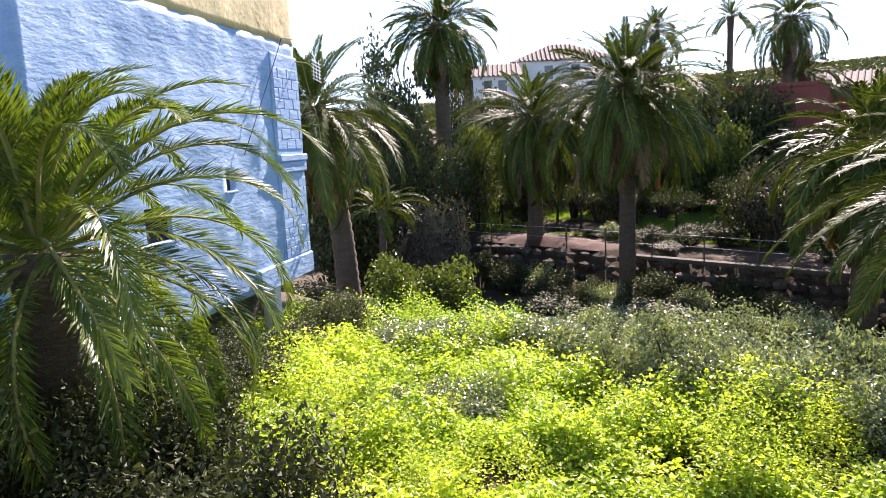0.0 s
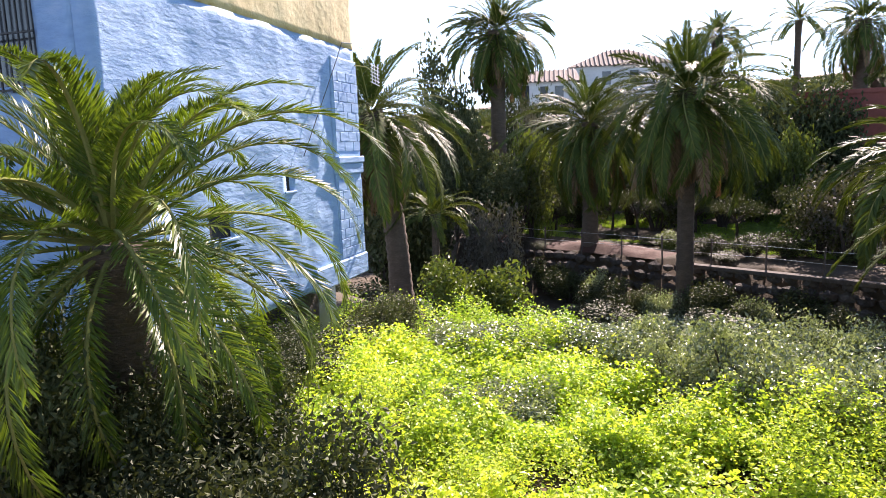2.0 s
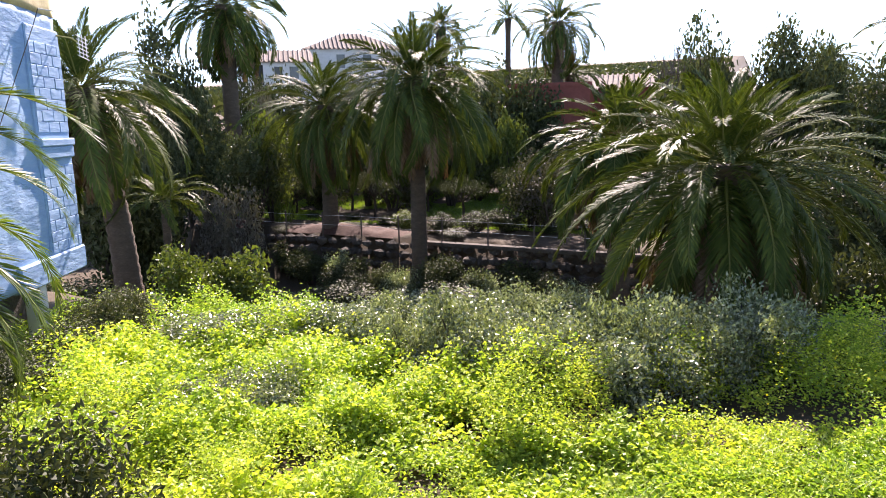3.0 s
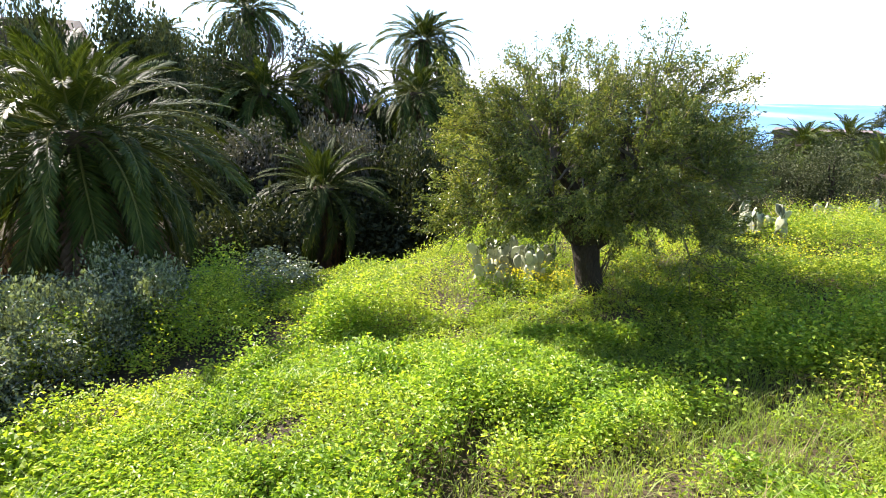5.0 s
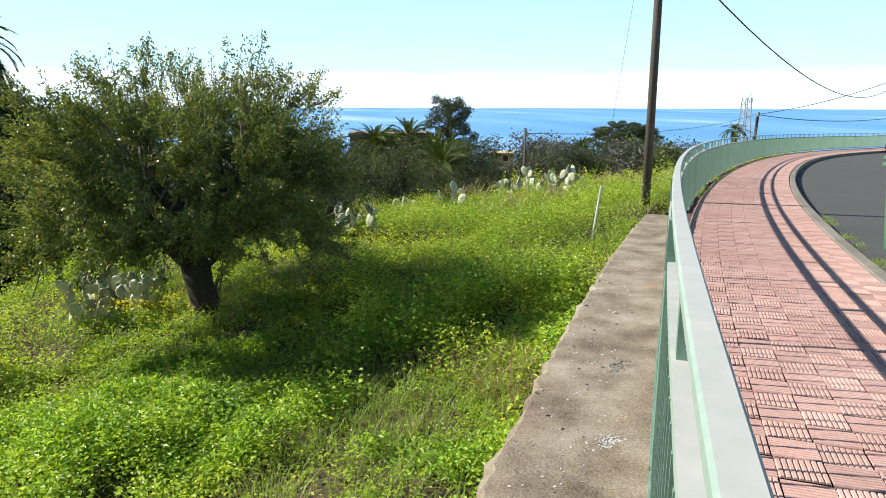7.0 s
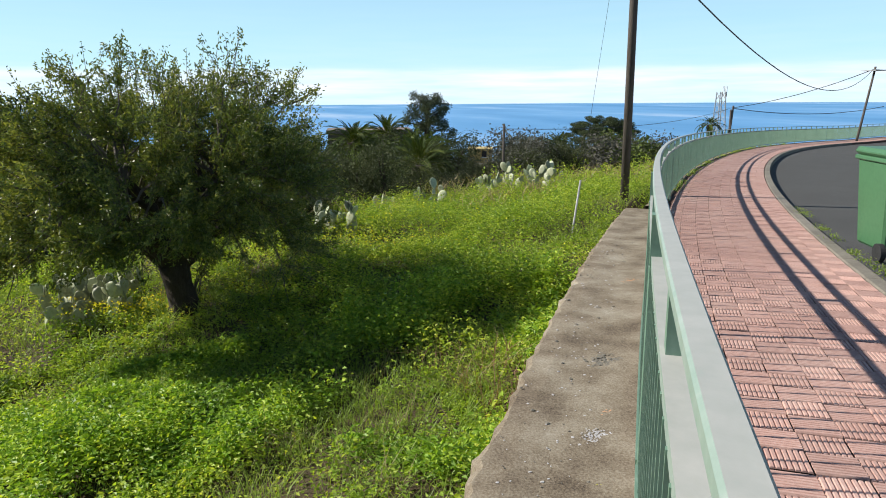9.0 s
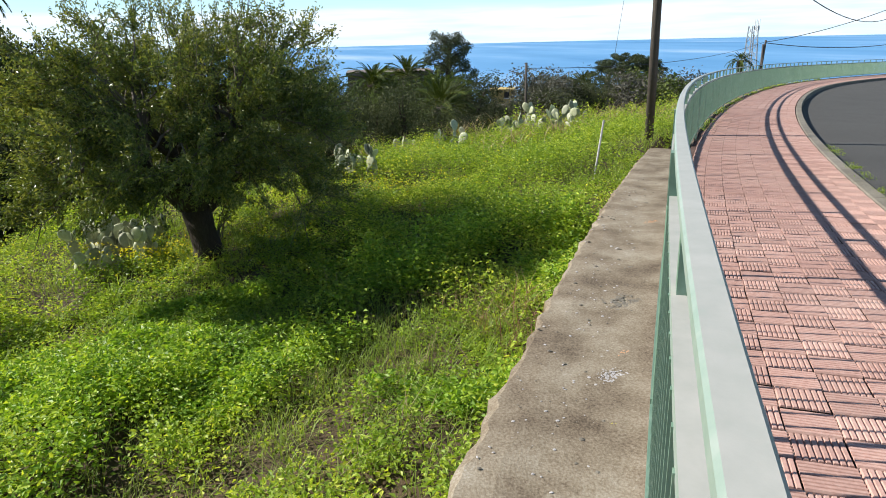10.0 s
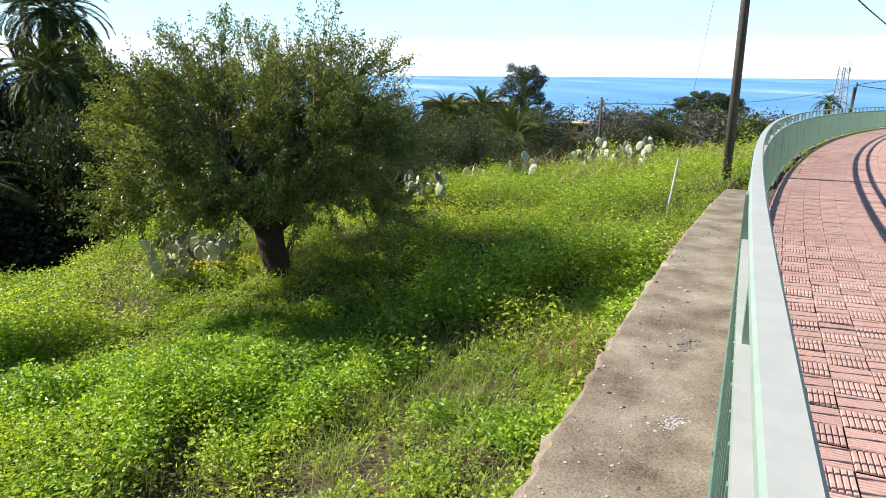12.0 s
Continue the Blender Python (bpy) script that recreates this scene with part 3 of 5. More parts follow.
def palm(name_label, kind, x, y, crown_z, reach, trunk_r, count=46, dead=0, low=-35, base=None, lean=(0, 0), seed=0, high=82):
    """A palm: trunk from the ground to crown_z and a head of arching fronds."""
    g = random.Random(seed)
    gz = float(ground(x, y)) - 0.15 if base is None else base
    t = thing("palm_tree", name_label, "palm tree", "palms of the valley", m=Matrix.Translation((x - lean[0], y - lean[1], gz)))
    h = max(0.4, crown_z - gz)
    part("trunk", trunk_mesh(h, trunk_r, trunk_r * 0.85, lean), M["palm_trunk"], t, "rough ringed trunk", smooth=True)
    sc = reach / 2.9
    for k in range(count):
        q = (k + 0.5) / count
        az = k * 137.508 + g.uniform(-10, 10)
        el = high - (high - low) * q ** (1.35 if kind == "near" else 0.9) + g.uniform(-7, 7)
        var = min(3, max(0, int(q * 3.4 + g.uniform(-0.5, 0.7))))
        s = sc * g.uniform(0.86, 1.08) * (0.62 + 0.38 * min(1, q * 2.2) if kind == "near" else 0.4 + 0.6 * min(1, q * 1.8))
        m = Matrix.Translation((lean[0], lean[1], h)) @ Matrix.Rotation(radians(az), 4, "Z") @ Matrix.Rotation(radians(-el), 4, "Y") @ Matrix.Translation((trunk_r * 0.5, 0, 0)) @ Matrix.Rotation(radians(g.uniform(-25, 25)), 4, "X") @ Matrix.Scale(s, 4)
        part_mesh("frond", FRONDS[kind][var], t, "", m)
    for k in range(dead):
        az = k * 360 / dead + g.uniform(-12, 12)
        m = Matrix.Translation((lean[0], lean[1], h - 0.25)) @ Matrix.Rotation(radians(az), 4, "Z") @ Matrix.Rotation(radians(g.uniform(48, 74)), 4, "Y") @ Matrix.Translation((trunk_r * 0.7, 0, 0)) @ Matrix.Scale(sc * g.uniform(0.75, 1.05), 4)
        part_mesh("dead_frond", FRONDS["dead"][k % 2], t, "dry brown hanging frond", m)
    return t


palm("young date palm with long arching green fronds beside the blue house", "near", -3.42, 5.6, 0.72, 2.8, 0.26, 78, 0, -50, seed=1, base=-2.3)
palm("date palm with a leaning trunk and drooping fronds behind the house", "mid", -3.9, 19.8, 2.6, 3.0, 0.34, 70, 20, -58, seed=2, lean=(-0.7, 0.2), base=-3.2)
palm("tall date palm with a thick trunk on the garden terrace", "mid", 6.95, 27.3, 3.4, 4.2, 0.34, 84, 26, -62, seed=3)
palm("date palm with a dark trunk on the garden terrace", "mid", 3.95, 32.9, 2.5, 3.8, 0.38, 70, 16, -60, seed=4)
palm("very large date palm with a full skirt of hanging fronds", "mid", 8.95, 10.95, 0.62, 3.15, 0.42, 110, 40, -68, seed=5, base=-3.6)
palm("date palm with arching fronds at the valley bottom", "far", 12.4, 20.5, 1.0, 3.6, 0.42, 70, 16, -58, seed=6)
palm("small young palm on the terrace", "far", -2.8, 26.0, -1.0, 1.9, 0.16, 26, 0, -10, seed=7)
palm("tall dark palm with a straight trunk behind the garden", "far", -0.4, 42.2, 8.4, 4.0, 0.5, 64, 14, -60, seed=8)
palm("tall palm on the skyline", "far", 15.6, 52.9, 9.0, 3.0, 0.4, 40, 8, -40, seed=9)
palm("slender palm with a sparse head on the skyline", "far", 21.7, 54.0, 10.0, 2.4, 0.25, 24, 0, -20, seed=10)
palm("tall palm with drooping fronds on the skyline", "far", 21.9, 45.1, 8.4, 3.4, 0.45, 44, 12, -55, seed=11)
palm("low palm below the skyline palms", "far", 23.6, 46.5, 5.0, 2.6, 0.4, 36, 6, -30, seed=12)
palm("date palm among dark shrubs on the slope", "far", 30.2, 23.2, 1.3, 3.3, 0.45, 72, 20, -55, seed=13)
palm("dark palm behind the shrubs on the slope", "far", 33.6, 20.6, 2.6, 2.8, 0.4, 70, 20, -60, seed=14)
palm("palm with a stiff head on the slope", "far", 31.0, 14.4, 1.4, 2.6, 0.4, 66, 14, -50, seed=15)
palm("tall palm with upright fronds above the shrubs", "far", 40.2, 18.3, 4.6, 3.2, 0.4, 66, 10, -40, seed=16)
palm("low bushy palm at the field edge", "mid", 20.2, 13.0, -1.9, 2.7, 0.35, 64, 10, -50, seed=17)
palm("tall palm on the ridge with hanging fronds", "far", 38.0, 30.0, 6.6, 3.4, 0.45, 66, 16, -55, seed=18)
palm("dark palm on the ridge", "far", 38.5, 38.0, 5.0, 2.8, 0.4, 60, 10, -40, seed=19)
palm("broad dark palm among the far bushes", "mid", 23.6, -4.3, -0.85, 1.8, 0.35, 70, 10, -55, seed=20)
palm("palm among the far bushes", "far", 34.9, -3.0, -0.7, 1.9, 0.3, 36, 0, -25, seed=21)
palm("palm near the flat roof", "far", 39.7, -5.4, -0.6, 1.9, 0.3, 36, 0, -25, seed=22)
palm("small distant palm above the bushes", "far", 47.1, -16.8, -2.2, 1.6, 0.3, 34, 0, -25, seed=23)
palm("small distant palm above the bushes", "far", 44.5, -18.0, -1.9, 1.7, 0.3, 34, 0, -25, seed=24)
palm("small palm beyond the railing", "far", 50.0, -33.3, -0.8, 1.1, 0.25, 36, 0, -30, seed=25)
palm("palm half hidden by far bushes", "far", 38.0, -19.0, -2.4, 1.8, 0.3, 30, 0, -20, seed=26)

# ---- broadleaf trees and shrubs ----


def in_blobs(blobs, n, g, shell=0.5):
    """Points in a set of ellipsoids (x, y, z, rx, ry, rz), thicker towards their skins."""
    w = np.array([b[3] * b[4] + b[4] * b[5] + b[3] * b[5] for b in blobs])
    pick = g.choice(len(blobs), n, p=w / w.sum())
    b = np.array(blobs)[pick]
    d = unit(g.normal(size=(n, 3)))
    r = g.uniform(shell ** 3, 1, n) ** (1 / 3)
    return b[:, :3] + d * r[:, None] * b[:, 3:] * (1 + 0.18 * g.normal(size=(n, 1)))


def branches(bm, start, tips, r0, g, sides=6, steps=5, wob=0.12):
    s = Vector(start)
    for tip in tips:
        e = Vector(tip)
        L = (e - s).length
        pts = []
        for k in range(steps + 1):
            t = k / steps
            p = s.lerp(e, t) + Vector((g.normal(), g.normal(), g.normal())) * wob * L * 0.3 * math.sin(math.pi * t)
            p.z += 0.12 * L * math.sin(math.pi * t) * 0.5
            pts.append(p)
        tube(bm, pts, [r0 * (1 - 0.82 * k / steps) for k in range(steps + 1)], sides)


def main_tree():
    g = np.random.default_rng(21)
    x, y = 9.45, 1.62
    z0 = float(ground(x, y)) - 0.1
    t = thing("tree", "low spreading tree with a loose domed crown of olive-green leaves", "tree", m=Matrix.Translation((x, y, z0)))
    bm = bmesh.new()
    tube(bm, [(0, 0, 0), (0.02, -0.02, 0.22), (0.0, 0.03, 0.5), (-0.03, 0.06, 0.8)], [0.25, 0.195, 0.18, 0.2], 12)
    mid = np.array([-0.12, -0.05, 1.88])
    low = []
    for k in range(10):
        a = k * 2.4 + 0.4
        low.append(mid + np.array([1.05 * math.cos(a), 1.1 * math.sin(a), -0.35 + 0.75 * g.random()]))
    branches(bm, (-0.02, 0.05, 0.7), [tuple(p) for p in low], 0.11, g, 7, 6, 0.2)
    part("trunk", bm, M["bark"], t, "dark trunk forking low into spreading limbs", smooth=True)
    tw = bmesh.new()
    pos, axis = [], []
    for k in range(215):
        a, c = k * 2.39996 + g.normal() * 0.15, -0.68 + 1.66 * (k + 0.5) / 215
        w = (1 - min(abs(c), 1) ** 2.5) ** 0.45 if c > 0 else 1.0 - 0.12 * abs(c)
        d = np.array([w * math.cos(a), w * math.sin(a), c])
        swell = 1 + 0.11 * math.sin(3 * a + 1) + 0.07 * math.sin(5 * a + 7 * c)
        hub = mid + d * np.array([2.35, 2.08, 1.5]) * g.uniform(0.45, 0.88) * swell
        src = min(low, key=lambda p: float(np.linalg.norm(p - hub)))
        branches(tw, tuple(src), [tuple(hub)], 0.028, g, 5, 4, 0.2)
        high = c > 0.55
        for j in range(8):
            out = unit(d * np.array([1, 1, 0.8]) + g.normal(size=3) * 0.62 + np.array([0, 0, 0.3]))
            L = g.uniform(0.3, 0.62) * (1.1 if high else 1.0)
            bend = g.normal(size=3) * 0.06 + np.array([0, 0, -0.07])
            tube(tw, [hub, hub + out * L * 0.5 + bend * 0.5, hub + out * L + bend * 0.4], [0.008, 0.005, 0.002], 3, False)
            n = int(g.uniform(62, 92) if high else g.uniform(78, 116))
            q = g.random(n) ** 0.75
            pos.append(hub + out * (L * 1.04 * q)[:, None] + bend * np.sin(q * 2.6)[:, None] * 0.5 + g.normal(size=(n, 3)) * (0.058 - 0.03 * q)[:, None])
            axis.append(out * 0.7 + g.normal(size=(n, 3)) * 0.55 + np.array([0, 0, -0.12]))
    # long shoots that stand out of the top
    for k in range(120):
        d = unit(np.array([g.normal(), g.normal(), abs(g.normal()) * 0.8 + 0.35]))
        b = mid + d * np.array([2.2, 2.05, 1.55]) * g.uniform(0.85, 0.98)
        up = unit(d + np.array([0, 0, 0.6]) + g.normal(size=3) * 0.25)
        L = g.uniform(0.2, 0.5)
        tube(tw, [b, b + up * L], [0.005, 0.002], 3, False)
        q = np.linspace(0.1, 1, 20)
        pos.append(b + up * (L * q)[:, None] + g.normal(size=(20, 3)) * 0.024)
        axis.append(up * 0.6 + g.normal(size=(20, 3)) * 0.6)
    tagged(part("branchwork", tw, M["twig"], t, "thin grey branches and twigs"), kind="stuff")
    pos, axis = np.concatenate(pos), np.concatenate(axis)
    ok = pos[:, 2] > 0.74 + 0.12 * np.sin(3 * pos[:, 1]) + 0.2 * np.exp(-(np.hypot(pos[:, 0], pos[:, 1]) / 0.6) ** 2)
    ok &= (pos[:, 2] > 1.02 + 0.1 * np.sin(5 * pos[:, 0])) | (pos[:, 1] < 1.2)
    pos, axis = pos[ok], axis[ok]
    part_mesh("crown", leaves("crown", pos, g.uniform(0.036, 0.062, len(pos)), M["tree"], aspect=0.38, up=0.35, axis=axis), t, "loose crown of small narrow leaves")
    # suckers at the foot
    sb, sp = bmesh.new(), []
    for k in range(7):
        tip = np.array([0.12 + 0.3 * g.random(), -0.3 - 0.35 * g.random(), 0.65 + 0.45 * g.random()])
        branches(sb, (0.02, -0.06, 0.1), [tuple(tip)], 0.014, g, 4, 4)
        sp.append(tip * g.uniform(0.6, 1.05, (60, 1)) + g.normal(size=(60, 3)) * 0.06)
    sucker = part("sucker", sb, M["twig"], t, "thin suckers beside the trunk")
    part_mesh("leaves", leaves("leaves", np.concatenate(sp), 0.05, M["tree"], aspect=0.4), sucker)


main_tree()


def shrub_proto(seed, mat, n=2600, leaf=0.13, blobs=9, tall=1.0, trunk=True, aspect=0.55):
    """Meshes of a shrub about one metre in radius, standing on its own base."""
    g = np.random.default_rng(seed)
    bl = []
    for k in range(blobs):
        a, r = g.uniform(0, 6.28), 0.62 * math.sqrt(g.random())
        rr = g.uniform(0.28, 0.5)
        bl.append((r * math.cos(a), r * math.sin(a), (0.3 + g.random() * 1.15) * tall, rr, rr, rr * (0.75 + 0.3 * tall)))
    pos = in_blobs(bl, n, g, 0.4)
    pos[:, 2] = np.abs(pos[:, 2])
    crown = leaves("crown", pos, g.uniform(0.6, 1.25, n) * leaf, mat, aspect=aspect, up=0.4)
    bm = bmesh.new()
    branches(bm, (0, 0, -0.2), [(b[0] * 0.8, b[1] * 0.8, b[2]) for b in bl[:6]], 0.06, g, 5, 4)
    stem = bpy.data.meshes.new("stems")
    bm.to_mesh(stem)
    bm.free()
    stem.materials.append(M["bark"])
    return crown, stem


SHRUBS = {
    "dark": [shrub_proto(31 + k, M["shrub"], 3200, 0.1) for k in range(4)],
    "near": [shrub_proto(41 + k, M["shrub"], 6500, 0.072, 14) for k in range(2)],
    "fine": [shrub_proto(91 + k, M["shrub"], 4200, 0.06, 16) for k in range(3)],
    "light": [shrub_proto(51 + k, M["shrub_light"], 2600, 0.13) for k in range(2)],
    "grey": [shrub_proto(61 + k, M["shrub_grey"], 2400, 0.09) for k in range(2)],
    "tall": [shrub_proto(71 + k, M["shrub"], 3800, 0.11, 12, 1.7) for k in range(2)],
    "bramble": [shrub_proto(81 + k, M["bramble"], 4600, 0.08, 12, 0.6) for k in range(3)],
}


NAMES = {"tree": "tree", "undergrowth": "undergrowth_shrub", "bramble": "bramble_mound"}


def shrub(kind, x, y, r, h, label, category="shrub", group="shrubs of the valley", seed=0, z=None):
    g = random.Random(seed * 31 + int(x * 100) + int(y * 37))
    crown, stem = g.choice(SHRUBS[kind])
    gz = float(ground(x, y)) - 0.1 if z is None else z
    t = thing(NAMES.get(category, "shrub") if "slope above" not in label else "bush", label, category, group, m=Matrix.Translation((x, y, gz)) @ Matrix.Rotation(g.uniform(0, 6.28), 4, "Z") @ Matrix.Diagonal((r, r, h / (1.9 if kind not in ("tall", "bramble") else (2.9 if kind == "tall" else 1.25)), 1)))
    part_mesh("crown", crown, t)
    part_mesh("stem", stem, t)
    return t


def polar(t_deg, d):
    """A place by the bearing from the first view's heading (to the right) and the distance."""
    a = radians(t_deg)
    return d * math.sin(a), d * math.cos(a)


g0 = random.Random(5)
# dark thicket behind the field, from the big palm round to the far bushes
for k in range(46):
    b = 48 + k * 0.95 + g0.uniform(-1, 1)
    x, y = polar(b, g0.uniform(20, 30) if abs(b - 57) > 5 else g0.uniform(26.5, 31))
    shrub(g0.choice(["dark", "dark", "near"]), x, y, g0.uniform(1.6, 2.5), g0.uniform(-1.4, 0.6) - float(ground(x, y)), "dense dark evergreen shrub at the field edge", seed=k)
for k in range(16):
    b = 62.5 + k * 1.6
    x, y = polar(b, g0.uniform(16.5, 19.5))
    shrub("near", x, y, g0.uniform(1.2, 1.8), g0.uniform(1.6, 2.6), "dense dark evergreen shrub at the field edge", seed=k)
for k in range(12):
    b = 60 + g0.uniform(-8, 14)
    x, y = polar(b, g0.uniform(24, 30))
    shrub("grey", x, y, g0.uniform(1.3, 2.1), g0.uniform(0.2, 1.2) - float(ground(x, y)), "grey-leaved shrub with bare twigs", seed=k)
# far bushes below the sea horizon
for k in range(100):
    b = 90 + k * 0.3 + g0.uniform(-0.6, 0.6)
    d = g0.uniform(31, 48) if b < 104 else g0.uniform(25.5, 44)
    x, y = polar(b, d)
    if b > 111 and d < 30:
        continue
    top = 1.5 - d * math.tan(radians(g0.uniform(2.2, 5.0) if abs(b - 105.4) > 1.6 else 6.2))
    gz = float(ground(x, y))
    r = g0.uniform(1.1, 2.0)
    h = max(top - gz, 1.6 * r)
    shrub(g0.choice(["fine", "fine", "fine", "fine", "grey", "light"]), x, y, r, h, "bush on the slope above the sea", seed=k, z=max(gz, top) - h)
for k in range(26):
    b = 89 + k * 0.6
    d = g0.uniform(17, 25)
    x, y = polar(b, d)
    top = 1.5 - d * math.tan(radians(g0.uniform(2.8, 5.2) if b < 97.5 else g0.uniform(6.0, 7.4)))
    gz, r = float(ground(x, y)), g0.uniform(1.0, 1.6)
    h = max(top - gz, 1.7 * r)
    shrub("fine", x, y, r, h, "dark evergreen bush in the hollow beyond the field", seed=k + 500, z=max(gz + 0.5, top) - h)
# dark bushes just below the far edge of the field
EDGE = ((11.9, 3.4), (12.9, 1.2), (14.0, -0.4), (16.6, -2.0), (18.3, -3.6), (20.4, -5.4), (24.6, -9.2), (27.8, -13.2))
for (xa, ya), (xb, yb) in zip(EDGE, EDGE[1:]):
    n = max(2, int(math.dist((xa, ya), (xb, yb)) / 0.95))
    for k in range(n):
        q = (k + g0.random()) / n
        x, y = xa + (xb - xa) * q + g0.uniform(0.9, 2.2), ya + (yb - ya) * q + g0.uniform(0.2, 0.8)
        shrub("fine", x, y, g0.uniform(0.8, 1.3), g0.uniform(0.7, 1.5), "dark bush at the far edge of the field", seed=k + 300)
# garden and hillside behind the valley
for k in range(40):
    b = -12 + k * 1.35 + g0.uniform(-1, 1)
    d = g0.uniform(44, 58)
    x, y = polar(b, d)
    shrub("dark", x, y, g0.uniform(2.2, 3.4), g0.uniform(3.5, 6.0) if b < 27 else g0.uniform(1.6, 2.8), "dark leafy tree on the hillside", "tree", "hillside trees", k)
for b, d, r, top, kind in ((-5.2, 41, 2.2, 8.2, "tall"), (-4.2, 39, 2.0, 5.0, "dark"), (-1.2, 38, 2.2, 2.8, "dark"), (0.5, 36, 2.2, 1.5, "dark"), (-6.5, 36, 2.4, 1.0, "dark"), (2.0, 37, 1.3, 3.2, "light"), (1.8, 44, 1.5, 5.4, "grey"),
                           (25.5, 31, 2.0, 1.0, "grey"), (24.0, 32, 1.9, 0.6, "dark"), (22.0, 41, 1.3, 2.6, "light"), (19.5, 42, 1.4, 1.4, "light"), (14, 40, 2.2, 1.0, "dark"), (1.5, 50, 2.4, 5.6, "dark"), (4.0, 52, 2.6, 5.4, "dark"), (6.5, 54, 2.6, 5.6, "dark"), (9.5, 54, 2.6, 5.9, "grey"), (12, 54, 2.6, 6.2, "dark"), (10, 41, 2.2, 1.4, "dark"), (6, 41, 2.2, 1.4, "dark"), (2.5, 40, 2.0, 1.0, "dark"), (12, 39, 1.6, 0.0, "grey"), (17, 40, 2.0, 1.2, "dark"), (28, 38, 2.2, 1.2, "dark"), (-2.5, 33, 1.6, -0.4, "grey"), (-0.6, 31, 1.2, -0.2, "grey"), (-8, 30, 2.4, 0.4, "dark"), (-10, 28, 2.6, 1.5, "dark"), (16, 31.5, 1.1, -2.4, "dark"), (19, 31, 1.2, -2.4, "dark"), (21.5, 31, 1.2, -2.3, "dark"), (13.4, 33, 1.0, -2.5, "light"), (27, 42, 2.4, 2.4, "dark"), (30, 40, 2.4, 1.8, "dark"), (17.5, 56, 3.0, 7.5, "light"), (22.0, 47, 3.4, 7.0, "dark"), (24.5, 46, 2.6, 5.0, "dark"),
                           (37.6, 46, 2.6, 8.2, "dark"), (40.0, 45, 2.2, 7.6, "dark"), (42.5, 45, 2.2, 8.8, "tall"), (44.3, 46, 3.0, 8.0, "dark"), (46.0, 44, 2.4, 5.6, "dark"), (49, 38, 2.2, 4.4, "tall"), (51, 40, 2.0, 5.0, "dark"), (56, 44, 2.2, 5.4, "tall"), (67, 46, 2.2, 4.4, "tall"), (46.5, 34, 2.2, 1.6, "dark"), (62.5, 41, 2.0, 2.6, "dark"), (64.5, 43, 2.2, 3.4, "tall"), (66.0, 38, 2.2, 1.9, "dark"), (68.2, 40, 2.2, 2.6, "dark"), (70.5, 41, 2.2, 2.2, "dark"), (57.8, 40, 1.8, 2.4, "dark"), (54.5, 38, 2.0, 2.2, "grey"), (43, 33, 2.0, 0.2, "dark"), (50, 30, 2.4, 1.0, "dark"), (34, 36, 2.4, 0.2, "dark"), (37, 35, 2.2, 0.6, "dark")):
    x, y = polar(b, d)
    gz = float(ground(x, y))
    shrub(kind, x, y, r, top - gz, {"tall": "tall narrow dark tree on the hillside", "dark": "dark leafy evergreen tree on the hillside", "light": "tree with fresh light green leaves", "grey": "bushy grey-green tree in the garden"}[kind], "tree", "hillside trees", int(b * 10))
# undergrowth of the valley side and the terrace
for k in range(54):
    b = -14 + k * 1.25 + g0.uniform(-1, 1)
    d = g0.uniform(21, 27.0) if b < 20 else g0.uniform(19, 25)
    x, y = polar(b, d)
    if 0.66 * x + 0.75 * y > 25.6:
        continue
    shrub(g0.choice(["dark", "dark", "bramble"]), x, y, g0.uniform(1.3, 2.0), g0.uniform(0.7, 1.3), "dark undergrowth on the valley side", "undergrowth", seed=k)
for k in range(44):
    w = -20 + k * 0.95
    u = g0.uniform(23.8, 25.6)
    shrub(g0.choice(["dark", "dark", "bramble"]), 0.66 * u + 0.75 * w, 0.75 * u - 0.66 * w, g0.uniform(0.9, 1.5), g0.uniform(1.3, 2.0), "ivy-covered undergrowth against the terrace wall", "undergrowth", seed=k)
for k in range(24):
    w = g0.uniform(-22, 14)
    u = g0.uniform(26.6, 31)
    shrub("dark", 0.66 * u + 0.75 * w, 0.75 * u - 0.66 * w, g0.uniform(0.6, 1.0), g0.uniform(0.3, 0.7), "low dark plants on the garden terrace", "undergrowth", seed=k)
for b, d, r, h in ((-3.5, 19.5, 1.5, 1.2), (-1.8, 18.6, 1.3, 1.9), (-4.6, 17.0, 1.0, 1.0), (-0.4, 18.4, 1.2, 1.0), (-2.6, 17.4, 1.0, 0.9)):
    x, y = polar(b, d)
    shrub("light", x, y, r, h + 1.2, "light green creeper over undergrowth", "undergrowth", seed=int(b * 7))
# bramble mounds along the field edge
for k in range(26):
    b = -4 + k * 2.3 + g0.uniform(-1, 1)
    d = 12.8 - 0.02 * abs(b) + g0.uniform(-1.0, 1.0)
    x, y = polar(b, d)
    if 0.66 * x + 0.75 * y > 11.4:
        s = 11.4 / (0.66 * x + 0.75 * y)
        x, y = x * s, y * s
    shrub("bramble", x, y, g0.uniform(0.8, 1.3), g0.uniform(0.75, 1.2) if 6 < b < 26 else g0.uniform(0.5, 0.85), "tangled bramble mound with pale glossy leaves", "bramble", "bramble mounds", k)
for k in range(30):
    x, y = polar(g0.uniform(9, 44), g0.uniform(8.2, 12.0))
    shrub("bramble", x, y, g0.uniform(0.6, 1.1), g0.uniform(0.8, 1.5), "tangled bramble mound with pale glossy leaves", "bramble", "bramble mounds", k + 50)
